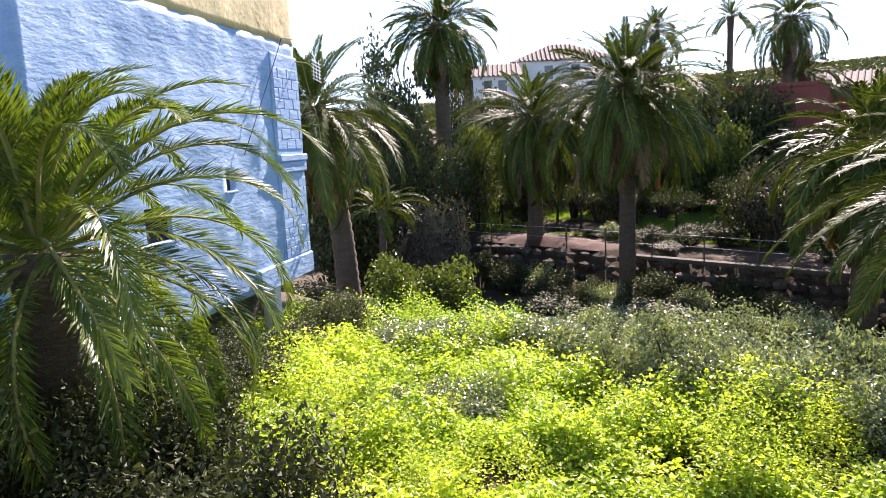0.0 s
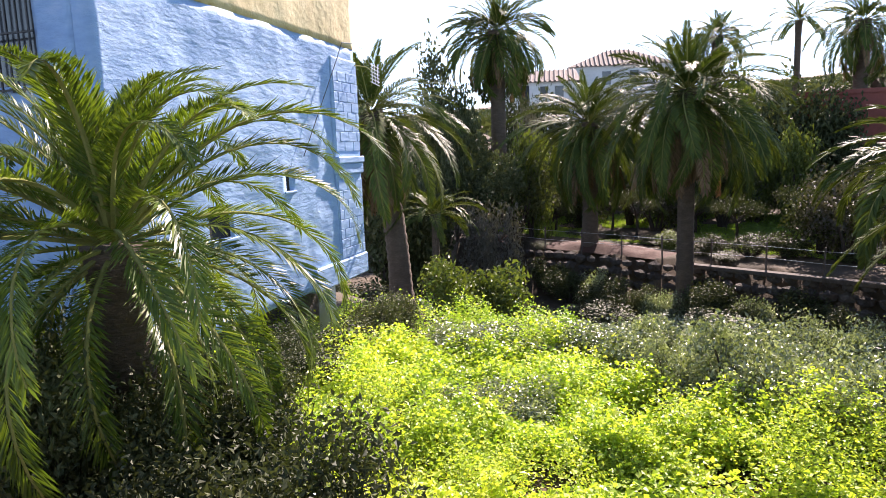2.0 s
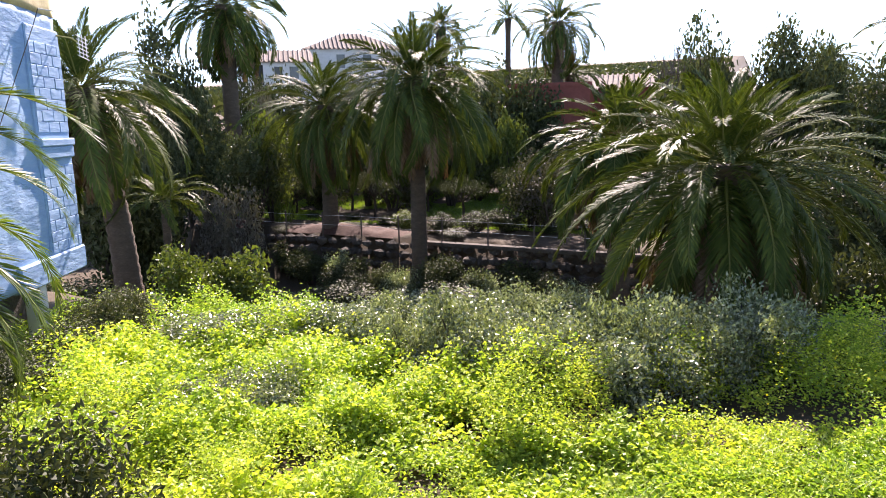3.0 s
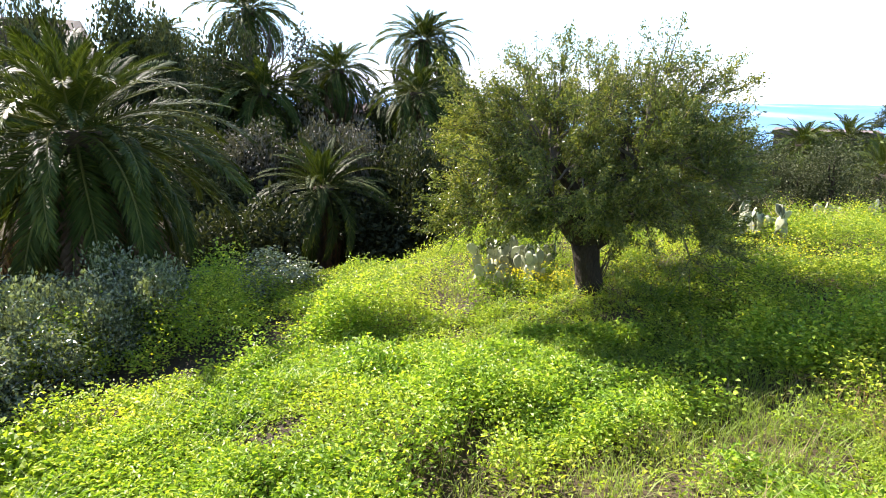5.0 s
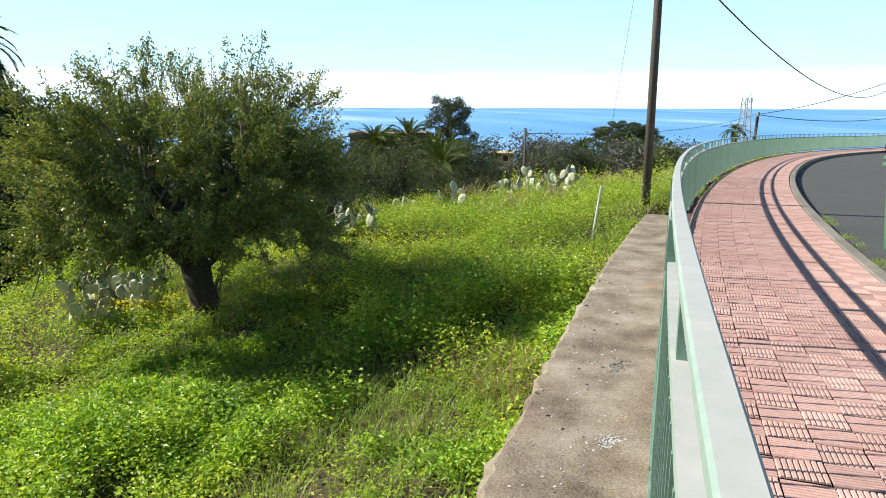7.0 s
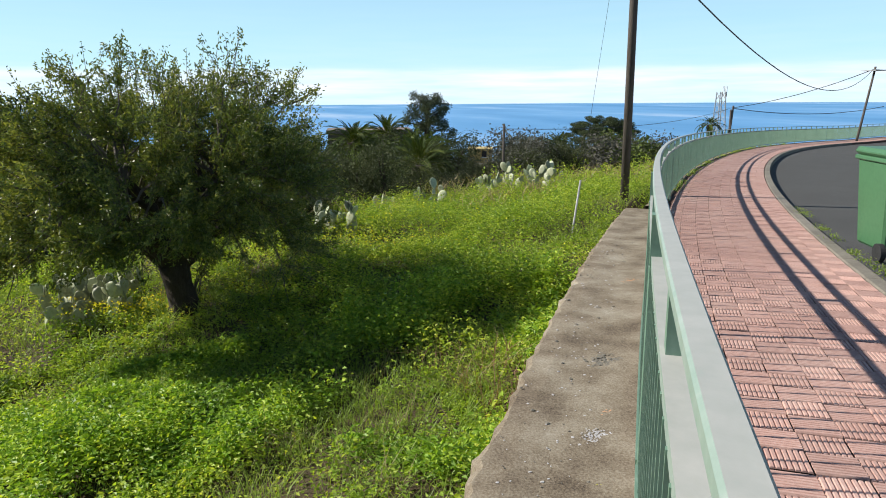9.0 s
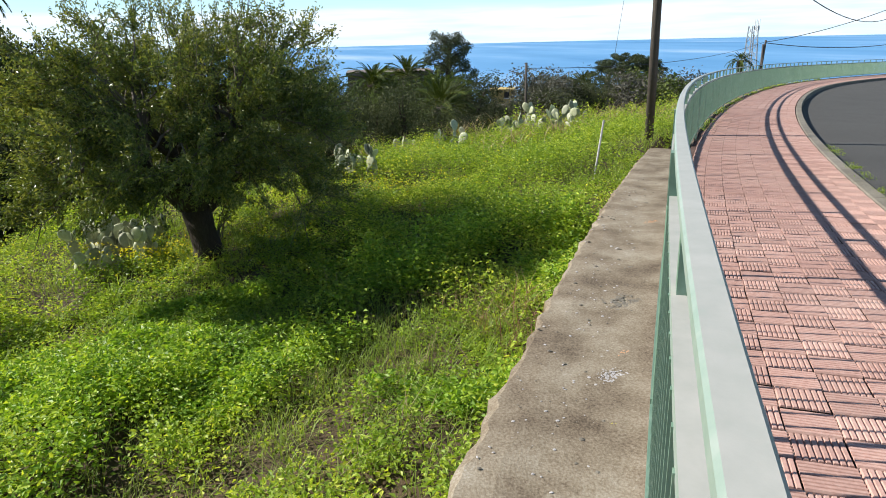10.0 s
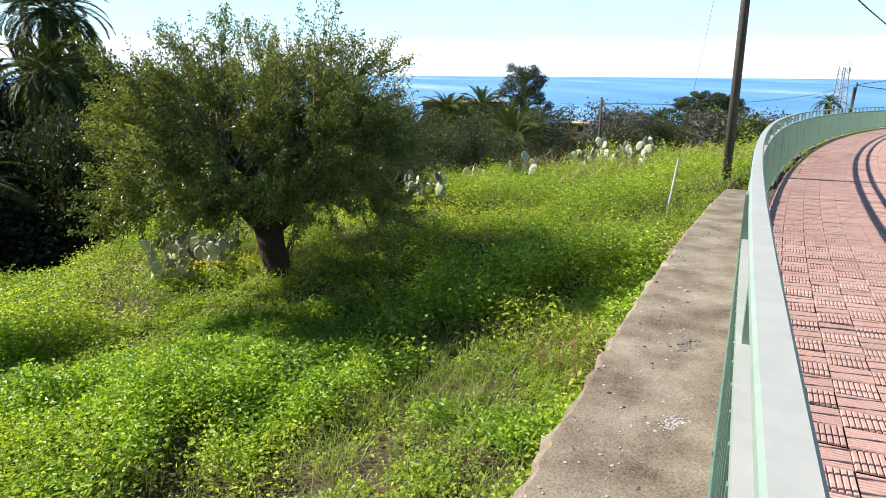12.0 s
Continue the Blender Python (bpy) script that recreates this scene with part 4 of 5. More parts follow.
for k in range(16):
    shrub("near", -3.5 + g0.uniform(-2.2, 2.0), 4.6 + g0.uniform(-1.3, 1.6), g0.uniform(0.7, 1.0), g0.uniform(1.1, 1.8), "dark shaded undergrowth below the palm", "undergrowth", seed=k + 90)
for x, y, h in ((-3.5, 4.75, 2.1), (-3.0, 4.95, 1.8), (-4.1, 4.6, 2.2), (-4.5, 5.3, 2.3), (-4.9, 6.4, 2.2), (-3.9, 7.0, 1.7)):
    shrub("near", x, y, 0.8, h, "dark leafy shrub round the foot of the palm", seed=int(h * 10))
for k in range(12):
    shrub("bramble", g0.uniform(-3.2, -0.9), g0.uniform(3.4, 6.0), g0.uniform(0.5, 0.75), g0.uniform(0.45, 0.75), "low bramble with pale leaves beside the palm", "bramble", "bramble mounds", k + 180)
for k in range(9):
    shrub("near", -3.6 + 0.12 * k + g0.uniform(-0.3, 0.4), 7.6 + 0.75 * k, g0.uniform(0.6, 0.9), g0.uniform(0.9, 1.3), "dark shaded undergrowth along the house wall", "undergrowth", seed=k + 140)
for k in range(7):
    x, y = polar(-16 + k * 3.2, 9.5 + g0.uniform(-1.2, 1.5))
    shrub("bramble", x, y, g0.uniform(0.5, 0.8), g0.uniform(0.4, 0.7), "tangled bramble mound with pale glossy leaves", "bramble", "bramble mounds", k + 120)
# ---- field cover ----


def field_points(n, x0, x1, y0, y1, g, umax=11.6, keep=None):
    x, y = g.uniform(x0, x1, n), g.uniform(y0, y1, n)
    f, r = x * FX + y * FY, x * RX + y * RY
    q = (r - road_r(np.clip(f, -7, 62))) * 0.95
    edge = np.where(f < 12.4, -0.76, -0.36)
    ok = (q < edge) & (0.66 * x + 0.75 * y < umax) & (np.hypot(x, y) > 1.2)
    if keep is not None:
        ok &= g.random(n) < keep(x, y)
    return x[ok], y[ok]


def weed_height(x, y):
    """How tall the weeds stand: mounds, lower in the tree's lee and by the wall."""
    h = (0.06 + 0.62 * smooth(0.25, 0.8, patches(x, y, 1.5, 2)) * (0.4 + 0.9 * patches(x, y, 0.45, 5, 2))) * (1 + 0.2 * smooth(2.5, 8, y))
    return h * (1 - 0.75 * np.exp(-(((x - 9.4) / 0.9) ** 2 + ((y - 1.5) / 0.9) ** 2)))


def cover(name, n, x0, x1, y0, y1, size, mat, seed, label, category, aspect=0.6, keep=None, per=7):
    """Weeds as stems with whorls of leaves."""
    g = np.random.default_rng(seed)
    x, y = field_points(n // per, x0, x1, y0, y1, g, keep=keep)
    h = weed_height(x, y) * g.uniform(0.55, 1.2, len(x))
    k = np.repeat(np.arange(len(x)), per)
    q = np.tile(np.linspace(0.25, 1.0, per), len(x))
    sp = 0.055 + 0.05 * (1 - q)
    px = x[k] + g.normal(size=len(k)) * sp
    py = y[k] + g.normal(size=len(k)) * sp
    pz = ground(x, y)[k] + h[k] * q + g.normal(size=len(k)) * 0.015
    pos = np.stack([px, py, pz], 1)
    ax = np.stack([px - x[k], py - y[k], np.full(len(k), 0.02)], 1) + g.normal(size=(len(k), 3)) * 0.02
    me = leaves(name, pos, g.uniform(0.65, 1.3, len(k)) * size, mat, aspect=aspect, up=0.9, axis=ax)
    return tagged(new(name, me), label, category, kind="stuff")


def tree_lee(x, y):
    return np.exp(-(((x - 6.8) / 2.6) ** 2 + ((y + 0.2) / 2.0) ** 2))


def open_gaps(x, y, least=0.06, seed=8):
    """Weeds stand in dense patches with thin, dark places between."""
    return least + (1 - least) * smooth(0.4, 0.57, patches(x, y, 0.55, seed, 3))


cover("weeds", 560000, -3, 8, -3, 9, 0.043, M["weeds"], 101, "bright green nettles and weeds covering the field", "weeds", keep=lambda x, y: (1 - 0.6 * tree_lee(x, y)) * open_gaps(x, y))
cover("weeds", 250000, 1, 8, -3.2, 6, 0.056, M["nettle"], 107, "lush darker green nettles in clumps", "weeds", 0.55, keep=lambda x, y: smooth(0.45, 0.6, patches(x, y, 1.3, 11)))
cover("weeds", 130000, 6, 16, -7, 6, 0.05, M["nettle"], 108, "lush darker green nettles in clumps", "weeds", 0.55, keep=lambda x, y: smooth(0.45, 0.6, patches(x, y, 1.2, 13)))
cover("weeds", 330000, 7, 20, -9, 7, 0.046, M["weeds"], 102, "bright green low weeds on the far field", "weeds", 0.5, keep=lambda x, y: open_gaps(x, y, 0.25, 9))
cover("weeds", 220000, -7, 10, 7, 16, 0.066, M["nettle"], 103, "bright green broad-leaved weeds before the valley", "weeds", 0.7, keep=lambda x, y: open_gaps(x, y, 0.1, 10))
cover("weeds", 170000, -3, 5, 5, 12.5, 0.07, M["weeds"], 105, "lime-green broad-leaved creepers in the sun", "weeds", 0.85, keep=lambda x, y: smooth(0.4, 0.55, patches(x, y, 1.6, 14)))
cover("weeds", 50000, -11, -2.5, 1, 9, 0.07, M["weeds"], 106, "shaded weeds around the palm", "weeds", 0.6)
cover("weeds", 60000, 18, 60, -32, 2, 0.11, M["weeds"], 104, "green weeds along the field beyond the pole", "weeds", 0.5)


def blades(name, n, x0, x1, y0, y1, size, width, mat, seed, label, keep=None, tuft=9):
    g = np.random.default_rng(seed)
    x, y = field_points(n // tuft, x0, x1, y0, y1, g, keep=keep)
    k = np.repeat(np.arange(len(x)), tuft)
    b = np.stack([x[k] + g.normal(size=len(k)) * 0.05, y[k] + g.normal(size=len(k)) * 0.05, ground(x, y)[k]], 1)
    lean = g.normal(size=(len(k), 2)) * 0.35
    h = size * g.uniform(0.6, 1.3, len(k))
    a = np.stack([lean[:, 0], lean[:, 1], np.ones(len(k))], 1)
    mid = b + a * h[:, None] * 0.55
    tip = b + np.stack([lean[:, 0] * 2.0, lean[:, 1] * 2.0, np.full(len(k), 0.92)], 1) * h[:, None]
    sd = unit(np.stack([-lean[:, 1], lean[:, 0], np.zeros(len(k))], 1)) * width * 0.5
    v = np.stack([b, mid + sd, tip, mid - sd], 1).reshape(-1, 3)
    return tagged(new(name, mesh_of(name, v, np.arange(len(v)).reshape(-1, 4), [mat])), label, "grass", kind="stuff")


blades("grass", 120000, 2, 12, -5, 5, 0.21, 0.006, M["grass"], 111, "long pale green grass between the weeds", lambda x, y: 0.08 + 0.8 * tree_lee(x, y))
blades("grass", 50000, 9, 24, -10, 5, 0.2, 0.009, M["grass"], 112, "long pale green grass on the far field")
blades("dry_grass", 1800, 4, 14, -6, 3, 0.28, 0.006, M["straw"], 113, "dry straw-coloured grass stalks", lambda x, y: 0.1 + 0.9 * tree_lee(x + 1.2, y + 0.6))
blades("dry_grass", 2500, 14, 26, -12, 0, 0.5, 0.02, M["straw"], 114, "dry grey stalks at the field edge")


def flowers():
    g = np.random.default_rng(120)
    c = [(9.9, 2.3, 0.4, 520), (10.8, 0.3, 0.7, 380), (11.6, -1.1, 0.9, 420), (9.6, 2.75, 0.35, 240), (6.5, 5.0, 1.2, 120)]
    x = np.concatenate([g.normal(a, s, n) for a, b, s, n in c])
    y = np.concatenate([g.normal(b, s, n) for a, b, s, n in c])
    z = ground(x, y) + weed_height(x, y) * 1.05 + g.uniform(0, 0.1, len(x))
    me = leaves("flowers", np.stack([x, y, z], 1), 0.03, M["flower"], aspect=1.0, up=1.5)
    tagged(new("flowers", me), "patch of small yellow wild flowers under the tree", "flowers", kind="stuff")


blades("dry_grass", 1300, 4.6, 6.6, -2.3, -0.6, 0.34, 0.006, M["russet"], 115, "reddish dry grass beside the wall", lambda x, y: np.exp(-(((x - 5.7) / 0.6) ** 2 + ((y + 1.6) / 0.32) ** 2)))
flowers()

# lawn and earth of the garden terrace
gl = np.random.default_rng(130)
lx, ly = gl.uniform(-6, 26, 120000), gl.uniform(20, 46, 120000)
lu = 0.66 * lx + 0.75 * ly
ok = (lu > 29.5) & (lu < 42) & (lumps(lx, ly, 0.35, 3) > -0.25)
lx, ly = lx[ok], ly[ok]
tagged(new("lawn", leaves("lawn", np.stack([lx, ly, ground(lx, ly) + 0.06], 1), 0.14, M["lawn"], aspect=0.5, up=1.2)), "sunlit patches of lawn on the garden terrace", "grass", kind="stuff")

# woods on the far hill
gw = np.random.default_rng(131)
fx, fy = gw.uniform(-160, 260, 90000), gw.uniform(40, 420, 90000)
fu, fw = 0.66 * fx + 0.75 * fy, 0.75 * fx - 0.66 * fy
ok = (fu > 62) & (fw < 60) & (lumps(fx, fy, 0.06, 4) > -0.75)
fx, fy = fx[ok], fy[ok]
fz = ground(fx, fy) + 0.9 + 1.3 * lumps(fx, fy, 0.3, 1) + gw.uniform(-1.2, 0.8, len(fx))
tagged(new("woods", leaves("woods", np.stack([fx, fy, fz], 1), 1.5, M["shrub"], aspect=0.8, up=0.8)), "scrub and woods on the far hillside", "woods", kind="stuff")

# ---- terrace edge, of rough stones ----
terrace = thing("wall_terrace", "dark dry-stone terrace wall above the valley", "wall", kind="structure")
gs = random.Random(9)
stone_me = []
for k in range(5):
    bm = bmesh.new()
    bmesh.ops.create_icosphere(bm, subdivisions=1, radius=0.5)
    for v in bm.verts:
        v.co = Vector((v.co.x * gs.uniform(0.9, 1.3), v.co.y * gs.uniform(0.6, 0.9), v.co.z * gs.uniform(0.6, 0.85)))
    me = bpy.data.meshes.new("stone")
    bm.to_mesh(me)
    bm.free()
    me.materials.append(M["stone"])
    stone_me.append(me)
for k in range(210):
    w = -24 + (k % 70) * 0.62 + gs.uniform(-0.1, 0.1)
    u = 26.05
    x, y = 0.66 * u + 0.75 * w, 0.75 * u - 0.66 * w
    part_mesh("stone", stone_me[k % 5], terrace, "", Matrix.Translation((x, y, -3.75 - (k // 70) * 0.45 + gs.uniform(-0.05, 0.05))) @ Matrix.Rotation(-0.72 + gs.uniform(-0.2, 0.2), 4, "Z") @ Matrix.Scale(gs.uniform(0.45, 0.7), 4))

part("coping", boxed(-0.2, 0.22, -25, 13, -3.66, -3.5, 0.02, m=Matrix.Translation((0.66 * 26.0, 0.75 * 26.0, 0)) @ Matrix.Rotation(0.849, 4, "Z")), M["stone"], terrace, "mossy stone coping")


def earth_bed(w0, w1, u0, u1, h, seed):
    """A heaped bed of bare red earth on the terrace."""
    bm = bmesh.new()
    nw, nu = int((w1 - w0) / 0.25), int((u1 - u0) / 0.2)
    rows = []
    for i in range(nw + 1):
        row = []
        for j in range(nu + 1):
            w, u = w0 + (w1 - w0) * i / nw, u0 + (u1 - u0) * j / nu
            x, y = 0.66 * u + 0.75 * w, 0.75 * u - 0.66 * w
            dome = max(0, math.sin(math.pi * i / nw)) ** 0.4 * max(0, math.sin(math.pi * j / nu)) ** 0.7
            row.append(bm.verts.new((x, y, float(ground(x, y)) - 0.05 + h * dome * (0.75 + 0.5 * noise.noise(Vector((w * 1.3, u * 1.3, seed)))))))
        rows.append(row)
    for a, b in zip(rows, rows[1:]):
        for j in range(nu):
            bm.faces.new((a[j], b[j], b[j + 1], a[j + 1]))
    tagged(part("earth_bed", bm, M["red_earth"], smooth=True), "heaped bed of bare reddish earth on the terrace", "earth")


earth_bed(-21.5, -14.6, 26.6, 28.6, 0.4, 3)
earth_bed(-27.0, -23.5, 26.6, 28.6, 0.35, 5)


def orchard_tree(x, y, h, r, seed):
    """A small pruned tree with a bare, forked trunk."""
    g = np.random.default_rng(seed)
    t = thing("orchard_tree", "small dark fruit tree with a bare forked trunk on the lawn", "tree", "orchard trees", m=Matrix.Translation(on_ground(x, y, -0.05)))
    bm = bmesh.new()
    tube(bm, [(0, 0, 0), (0.05, 0.02, h * 0.3), (0.0, 0.06, h * 0.5)], [0.09, 0.07, 0.06], 7)
    tips = [(r * 0.7 * math.cos(a), r * 0.7 * math.sin(a), h * g.uniform(0.65, 0.9)) for a in np.arange(6) * 1.05]
    branches(bm, (0, 0.05, h * 0.45), tips, 0.045, g, 5, 4)
    part("trunk", bm, M["bark"], t)
    blobs = [(q[0], q[1], q[2], r * 0.42, r * 0.42, r * 0.3) for q in tips] + [(0, 0, h * 0.85, r * 0.5, r * 0.5, r * 0.3)]
    part_mesh("crown", leaves("crown", in_blobs(blobs, 1500, g, 0.3), 0.11, M["shrub"], aspect=0.5), t)


for k, (w, u) in enumerate(((-24, 31.5), (-21.5, 33.5), (-18.6, 31.2), (-16.8, 34), (-13.6, 31.6), (-11.2, 33.2), (-9.0, 30.8), (-6.2, 32.4), (-26.5, 34.5))):
    orchard_tree(0.66 * u + 0.75 * w, 0.75 * u - 0.66 * w, 2.1 + 0.3 * (k % 3), 1.25, 400 + k)
fence = thing("fence", "thin wire fence on wooden stakes along the terrace", "fence")
ends = []
for k in range(17):
    w, u = -25 + k * 2.1, 26.5 + 0.12 * math.sin(k * 2.1)
    x, y = 0.66 * u + 0.75 * w, 0.75 * u - 0.66 * w
    z = float(ground(x, y))
    part("post", tubed([(x, y, z - 0.3), (x + 0.03 * math.sin(k), y, z + 1.05)], 0.035, 6), M["wood_pole"], fence)
    ends.append((x, y, z))
for h in (0.45, 0.9):
    part("wire", tubed([(x, y, z + h) for x, y, z in ends], 0.008, 4), M["steel"], fence)

# ---- the blue house ----


def wall_sheet(p0, p1, z0, z1, holes, thick, amp, seed, nx=None):
    """An uneven rendered wall from p0 to p1 with openings (s0, s1, z0, z1) cut through; a closed solid."""
    L = math.dist(p0, p1)
    xs = sorted({0.0, L, *np.linspace(0, L, int(L / 0.12)).tolist(), *[h[0] for h in holes], *[h[1] for h in holes]})
    zs = sorted({z0, z1, *np.linspace(z0, z1, int((z1 - z0) / 0.12)).tolist(), *[h[2] for h in holes], *[h[3] for h in holes]})
    d = np.array([(p1[0] - p0[0]) / L, (p1[1] - p0[1]) / L])
    n = np.array([d[1], -d[0]])
    bm = bmesh.new()
    vs = {}

    def vert(i, j, back):
        key = (i, j, back)
        if key not in vs:
            o = -thick if back else amp * (noise.noise(Vector((xs[i] * 0.9, zs[j] * 0.9, seed))) + 0.6 * noise.noise(Vector((xs[i] * 2.6, zs[j] * 2.6, seed + 5))))
            vs[key] = bm.verts.new((p0[0] + d[0] * xs[i] + n[0] * o, p0[1] + d[1] * xs[i] + n[1] * o, zs[j]))
        return vs[key]

    def solid(i, j):
        if i < 0 or j < 0 or i >= len(xs) - 1 or j >= len(zs) - 1:
            return False
        x, z = (xs[i] + xs[i + 1]) / 2, (zs[j] + zs[j + 1]) / 2
        return not any(h[0] < x < h[1] and h[2] < z < h[3] for h in holes)

    for i in range(len(xs) - 1):
        for j in range(len(zs) - 1):
            if not solid(i, j):
                continue
            bm.faces.new((vert(i, j, 0), vert(i + 1, j, 0), vert(i + 1, j + 1, 0), vert(i, j + 1, 0)))
            for di, dj, a, b in ((0, -1, (i, j), (i + 1, j)), (1, 0, (i + 1, j), (i + 1, j + 1)), (0, 1, (i + 1, j + 1), (i, j + 1)), (-1, 0, (i, j + 1), (i, j))):
                if not solid(i + di, j + dj):
                    bm.faces.new((vert(*b, 0), vert(*a, 0), vert(*a, 1), vert(*b, 1)))
    return bm


def blue_house():
    h = thing("house", "tall house with a rough blue rendered side wall and yellow parapet", "house")
    A, B = BH_A, BH_B
    L = math.dist(A, B)
    d = Vector(((B[0] - A[0]) / L, (B[1] - A[1]) / L, 0))
    n = Vector((d.y, -d.x, 0))                     # outward, towards the camera's side
    back = -n
    C = (A[0] + back.x * 7, A[1] + back.y * 7)
    D = (B[0] + back.x * 7, B[1] + back.y * 7)
    zb, zt, zp = BH_Z
    wx = BH_WIN
    part("wall", wall_sheet(A, B, zb, zt, [(wx - 0.14, wx + 0.14, BH_WZ - 0.17, BH_WZ + 0.17), (wx - 2.35, wx - 1.75, BH_WZ - 0.75, BH_WZ - 0.25)], 0.25, 0.035, 1.0), M["blue"], h, "uneven sky-blue rendered wall", smooth=True)
    part("parapet", wall_sheet((A[0] + n.x * 0.012, A[1] + n.y * 0.012), (B[0] + n.x * 0.012, B[1] + n.y * 0.012), zt, zp, [], 0.25, 0.025, 3.0), M["yellow"], h, "stained yellow parapet wall", smooth=True)
    front = part("front_wall", wall_sheet(C, (A[0] - d.x * 0.0 - n.x * 0.26, A[1] - n.y * 0.26), zb, zp, [(5.2, 6.2, BH_FW - 0.6, BH_FW + 0.6)], 0.25, 0.02, 7.0), M["blue"], h, "shaded blue front wall", smooth=True)
    part("rear_wall", wall_sheet((B[0] - n.x * 0.26 - d.x * 0.003, B[1] - n.y * 0.26), D, zb, zp, [], 0.25, 0.02, 9.0), M["blue"], h, smooth=True)
    part("far_wall", wall_sheet(D, C, zb, zp, [], 0.25, 0.02, 11.0), M["blue"], h, smooth=True)
    rot = Matrix.Translation((A[0], A[1], 0)) @ Matrix.Rotation(math.atan2(d.y, d.x), 4, "Z")
    part("roof", boxed(0.2, L - 0.2, 0.3, 6.8, zp - 0.6, zp - 0.5, m=rot), M["yellow"], h)
    # solid near-black blocks in the small openings, coloured as the shade inside
    part("window_niche", boxed(wx - 0.139, wx + 0.139, 0.07, 0.4, BH_WZ - 0.169, BH_WZ + 0.169, m=rot), M["dark"], h)
    part("window_niche", boxed(wx - 2.349, wx - 1.751, 0.07, 0.4, BH_WZ - 0.749, BH_WZ - 0.251, m=rot), M["dark"], h)
    part("window_sill", boxed(wx - 0.2, wx + 0.2, -0.05, 0.1, BH_WZ - 0.21, BH_WZ - 0.17, 0.01, m=rot), M["blue"], h)
    part("window_sill", boxed(wx - 2.45, wx - 1.65, -0.05, 0.1, BH_WZ - 0.8, BH_WZ - 0.755, 0.01, m=rot), M["blue"], h)
    # corner pier with bare blockwork under thin paint
    pier0 = L - 1.2
    part("pier", boxed(pier0, L + 0.03, -0.045, 0.3, zb, zt - 0.25, 0.02, m=rot), M["blue"], h, "corner pier of painted blocks")
    led = part("ledge", boxed(pier0 - 0.03, L + 0.06, -0.13, 0.3, BH_LEDGE, BH_LEDGE + 0.14, 0.02, m=rot), M["blue"], h, "projecting ledge")
    box_low = boxed(pier0 - 0.02, L + 0.05, -0.1, 0.3, BH_LEDGE - 0.22, BH_LEDGE, 0.02, m=rot)
    part("corbel", box_low, M["blue"], h)
    part("base_ledge", boxed(L - 2.4, L + 0.06, -0.1, 0.3, zb - 0.05, zb + 0.4, 0.03, m=rot), M["blue"], h, "thick base course")
    bh = 0.2
    blk = None
    gb = random.Random(3)
    z, row = zb + 0.42, 0
    while z + bh < zt - 0.5:
        if not (BH_LEDGE - 0.42 < z < BH_LEDGE + 0.14):
            for x in ([0.0, 0.42, 0.84] if row % 2 else [-0.21, 0.21, 0.63, 1.05]):
                x0, x1 = max(0.04, x + 0.03), min(1.2, x + 0.425)
                m = rot @ Matrix.Translation((pier0 + (x0 + x1) / 2, -0.048 + gb.uniform(-0.004, 0.004), z + bh / 2)) @ Matrix.Rotation(gb.uniform(-0.02, 0.02), 4, "Y") @ Matrix.Diagonal(((x1 - x0) / 0.4, 1, 1, 1))
                if blk is None:
                    blk = part("block", boxed(-0.2, 0.2, -0.014, 0.02, -0.094, 0.094, 0.006), M["blue"], h, "", m)
                else:
                    part_mesh("block", blk.data, h, "", m)
        z += bh
        row += 1
    # footing post below the corner
    part("footing", boxed(L - 1.5, L - 1.25, 0.1, 0.4, zb - 2.5, zb, 0.02, m=rot), M["white"], h, "pale concrete footing post")
    part("footing", boxed(0.3, L - 0.3, 0.9, 6.5, zb - 3.5, zb - 0.01, m=rot), M["stone"], h)
    # cable down the wall and across the top
    tb = bmesh.new()
    tube(tb, [rot @ Vector(p) for p in ((L - 0.75, -0.1, zt + 0.05), (L - 1.0, -0.09, zt - 0.3), (L - 2.6, -0.08, zt - 2.2))], 0.008, 5)
    part("cable", tb, M["cable"], h)
    tb = bmesh.new()
    tube(tb, [rot @ Vector(p) for p in ((L + 0.2, -0.3, zt - 0.02), (L - 0.6, -0.28, zt + 0.03), (L - 0.75, -0.1, zt + 0.05))], 0.012, 5)
    part("bracket", tb, M["steel"], h)
    # front window with grille
    wm = Matrix.Translation((C[0], C[1], 0)) @ Matrix.Rotation(math.atan2(A[1] - C[1], A[0] - C[0]), 4, "Z")
    win = part("window", boxed(5.2, 6.2, 0.12, 0.18, BH_FW - 0.6, BH_FW + 0.6, m=wm), M["glass"], h, "barred window")
    for k in range(7):
        part("grille_bar", boxed(5.18 + k * 0.165, 5.2 + k * 0.165, -0.08, -0.06, BH_FW - 0.68, BH_FW + 0.62, m=wm), M["cable"], win)
    for z in (-0.65, 0.0, 0.6):
        part("grille_bar", boxed(5.15, 6.25, -0.085, -0.065, BH_FW + z - 0.012, BH_FW + z + 0.012, m=wm), M["cable"], win)
    # roof antenna on the corner
    an = thing("antenna", "small white grid television antenna on a short arm", "antenna", m=rot @ Matrix.Translation((L + 0.14, -0.35, BH_ANT)))
    part("mast", tubed([(-0.2, 0.3, 0.22), (0.0, 0.12, 0.2), (0.1, 0.0, 0.1)], 0.014, 6), M["rachis"], an)
    for k in range(6):
        part("rod", tubed([(-0.05, 0, -0.12 + k * 0.075), (0.4, -0.02, -0.18 + k * 0.075)], 0.008, 5), M["white"], an)
    for k in range(3):
        part("rod", tubed([(0.02 + k * 0.16, -0.01, -0.14), (0.02 + k * 0.16, -0.01, 0.28)], 0.008, 5), M["white"], an)


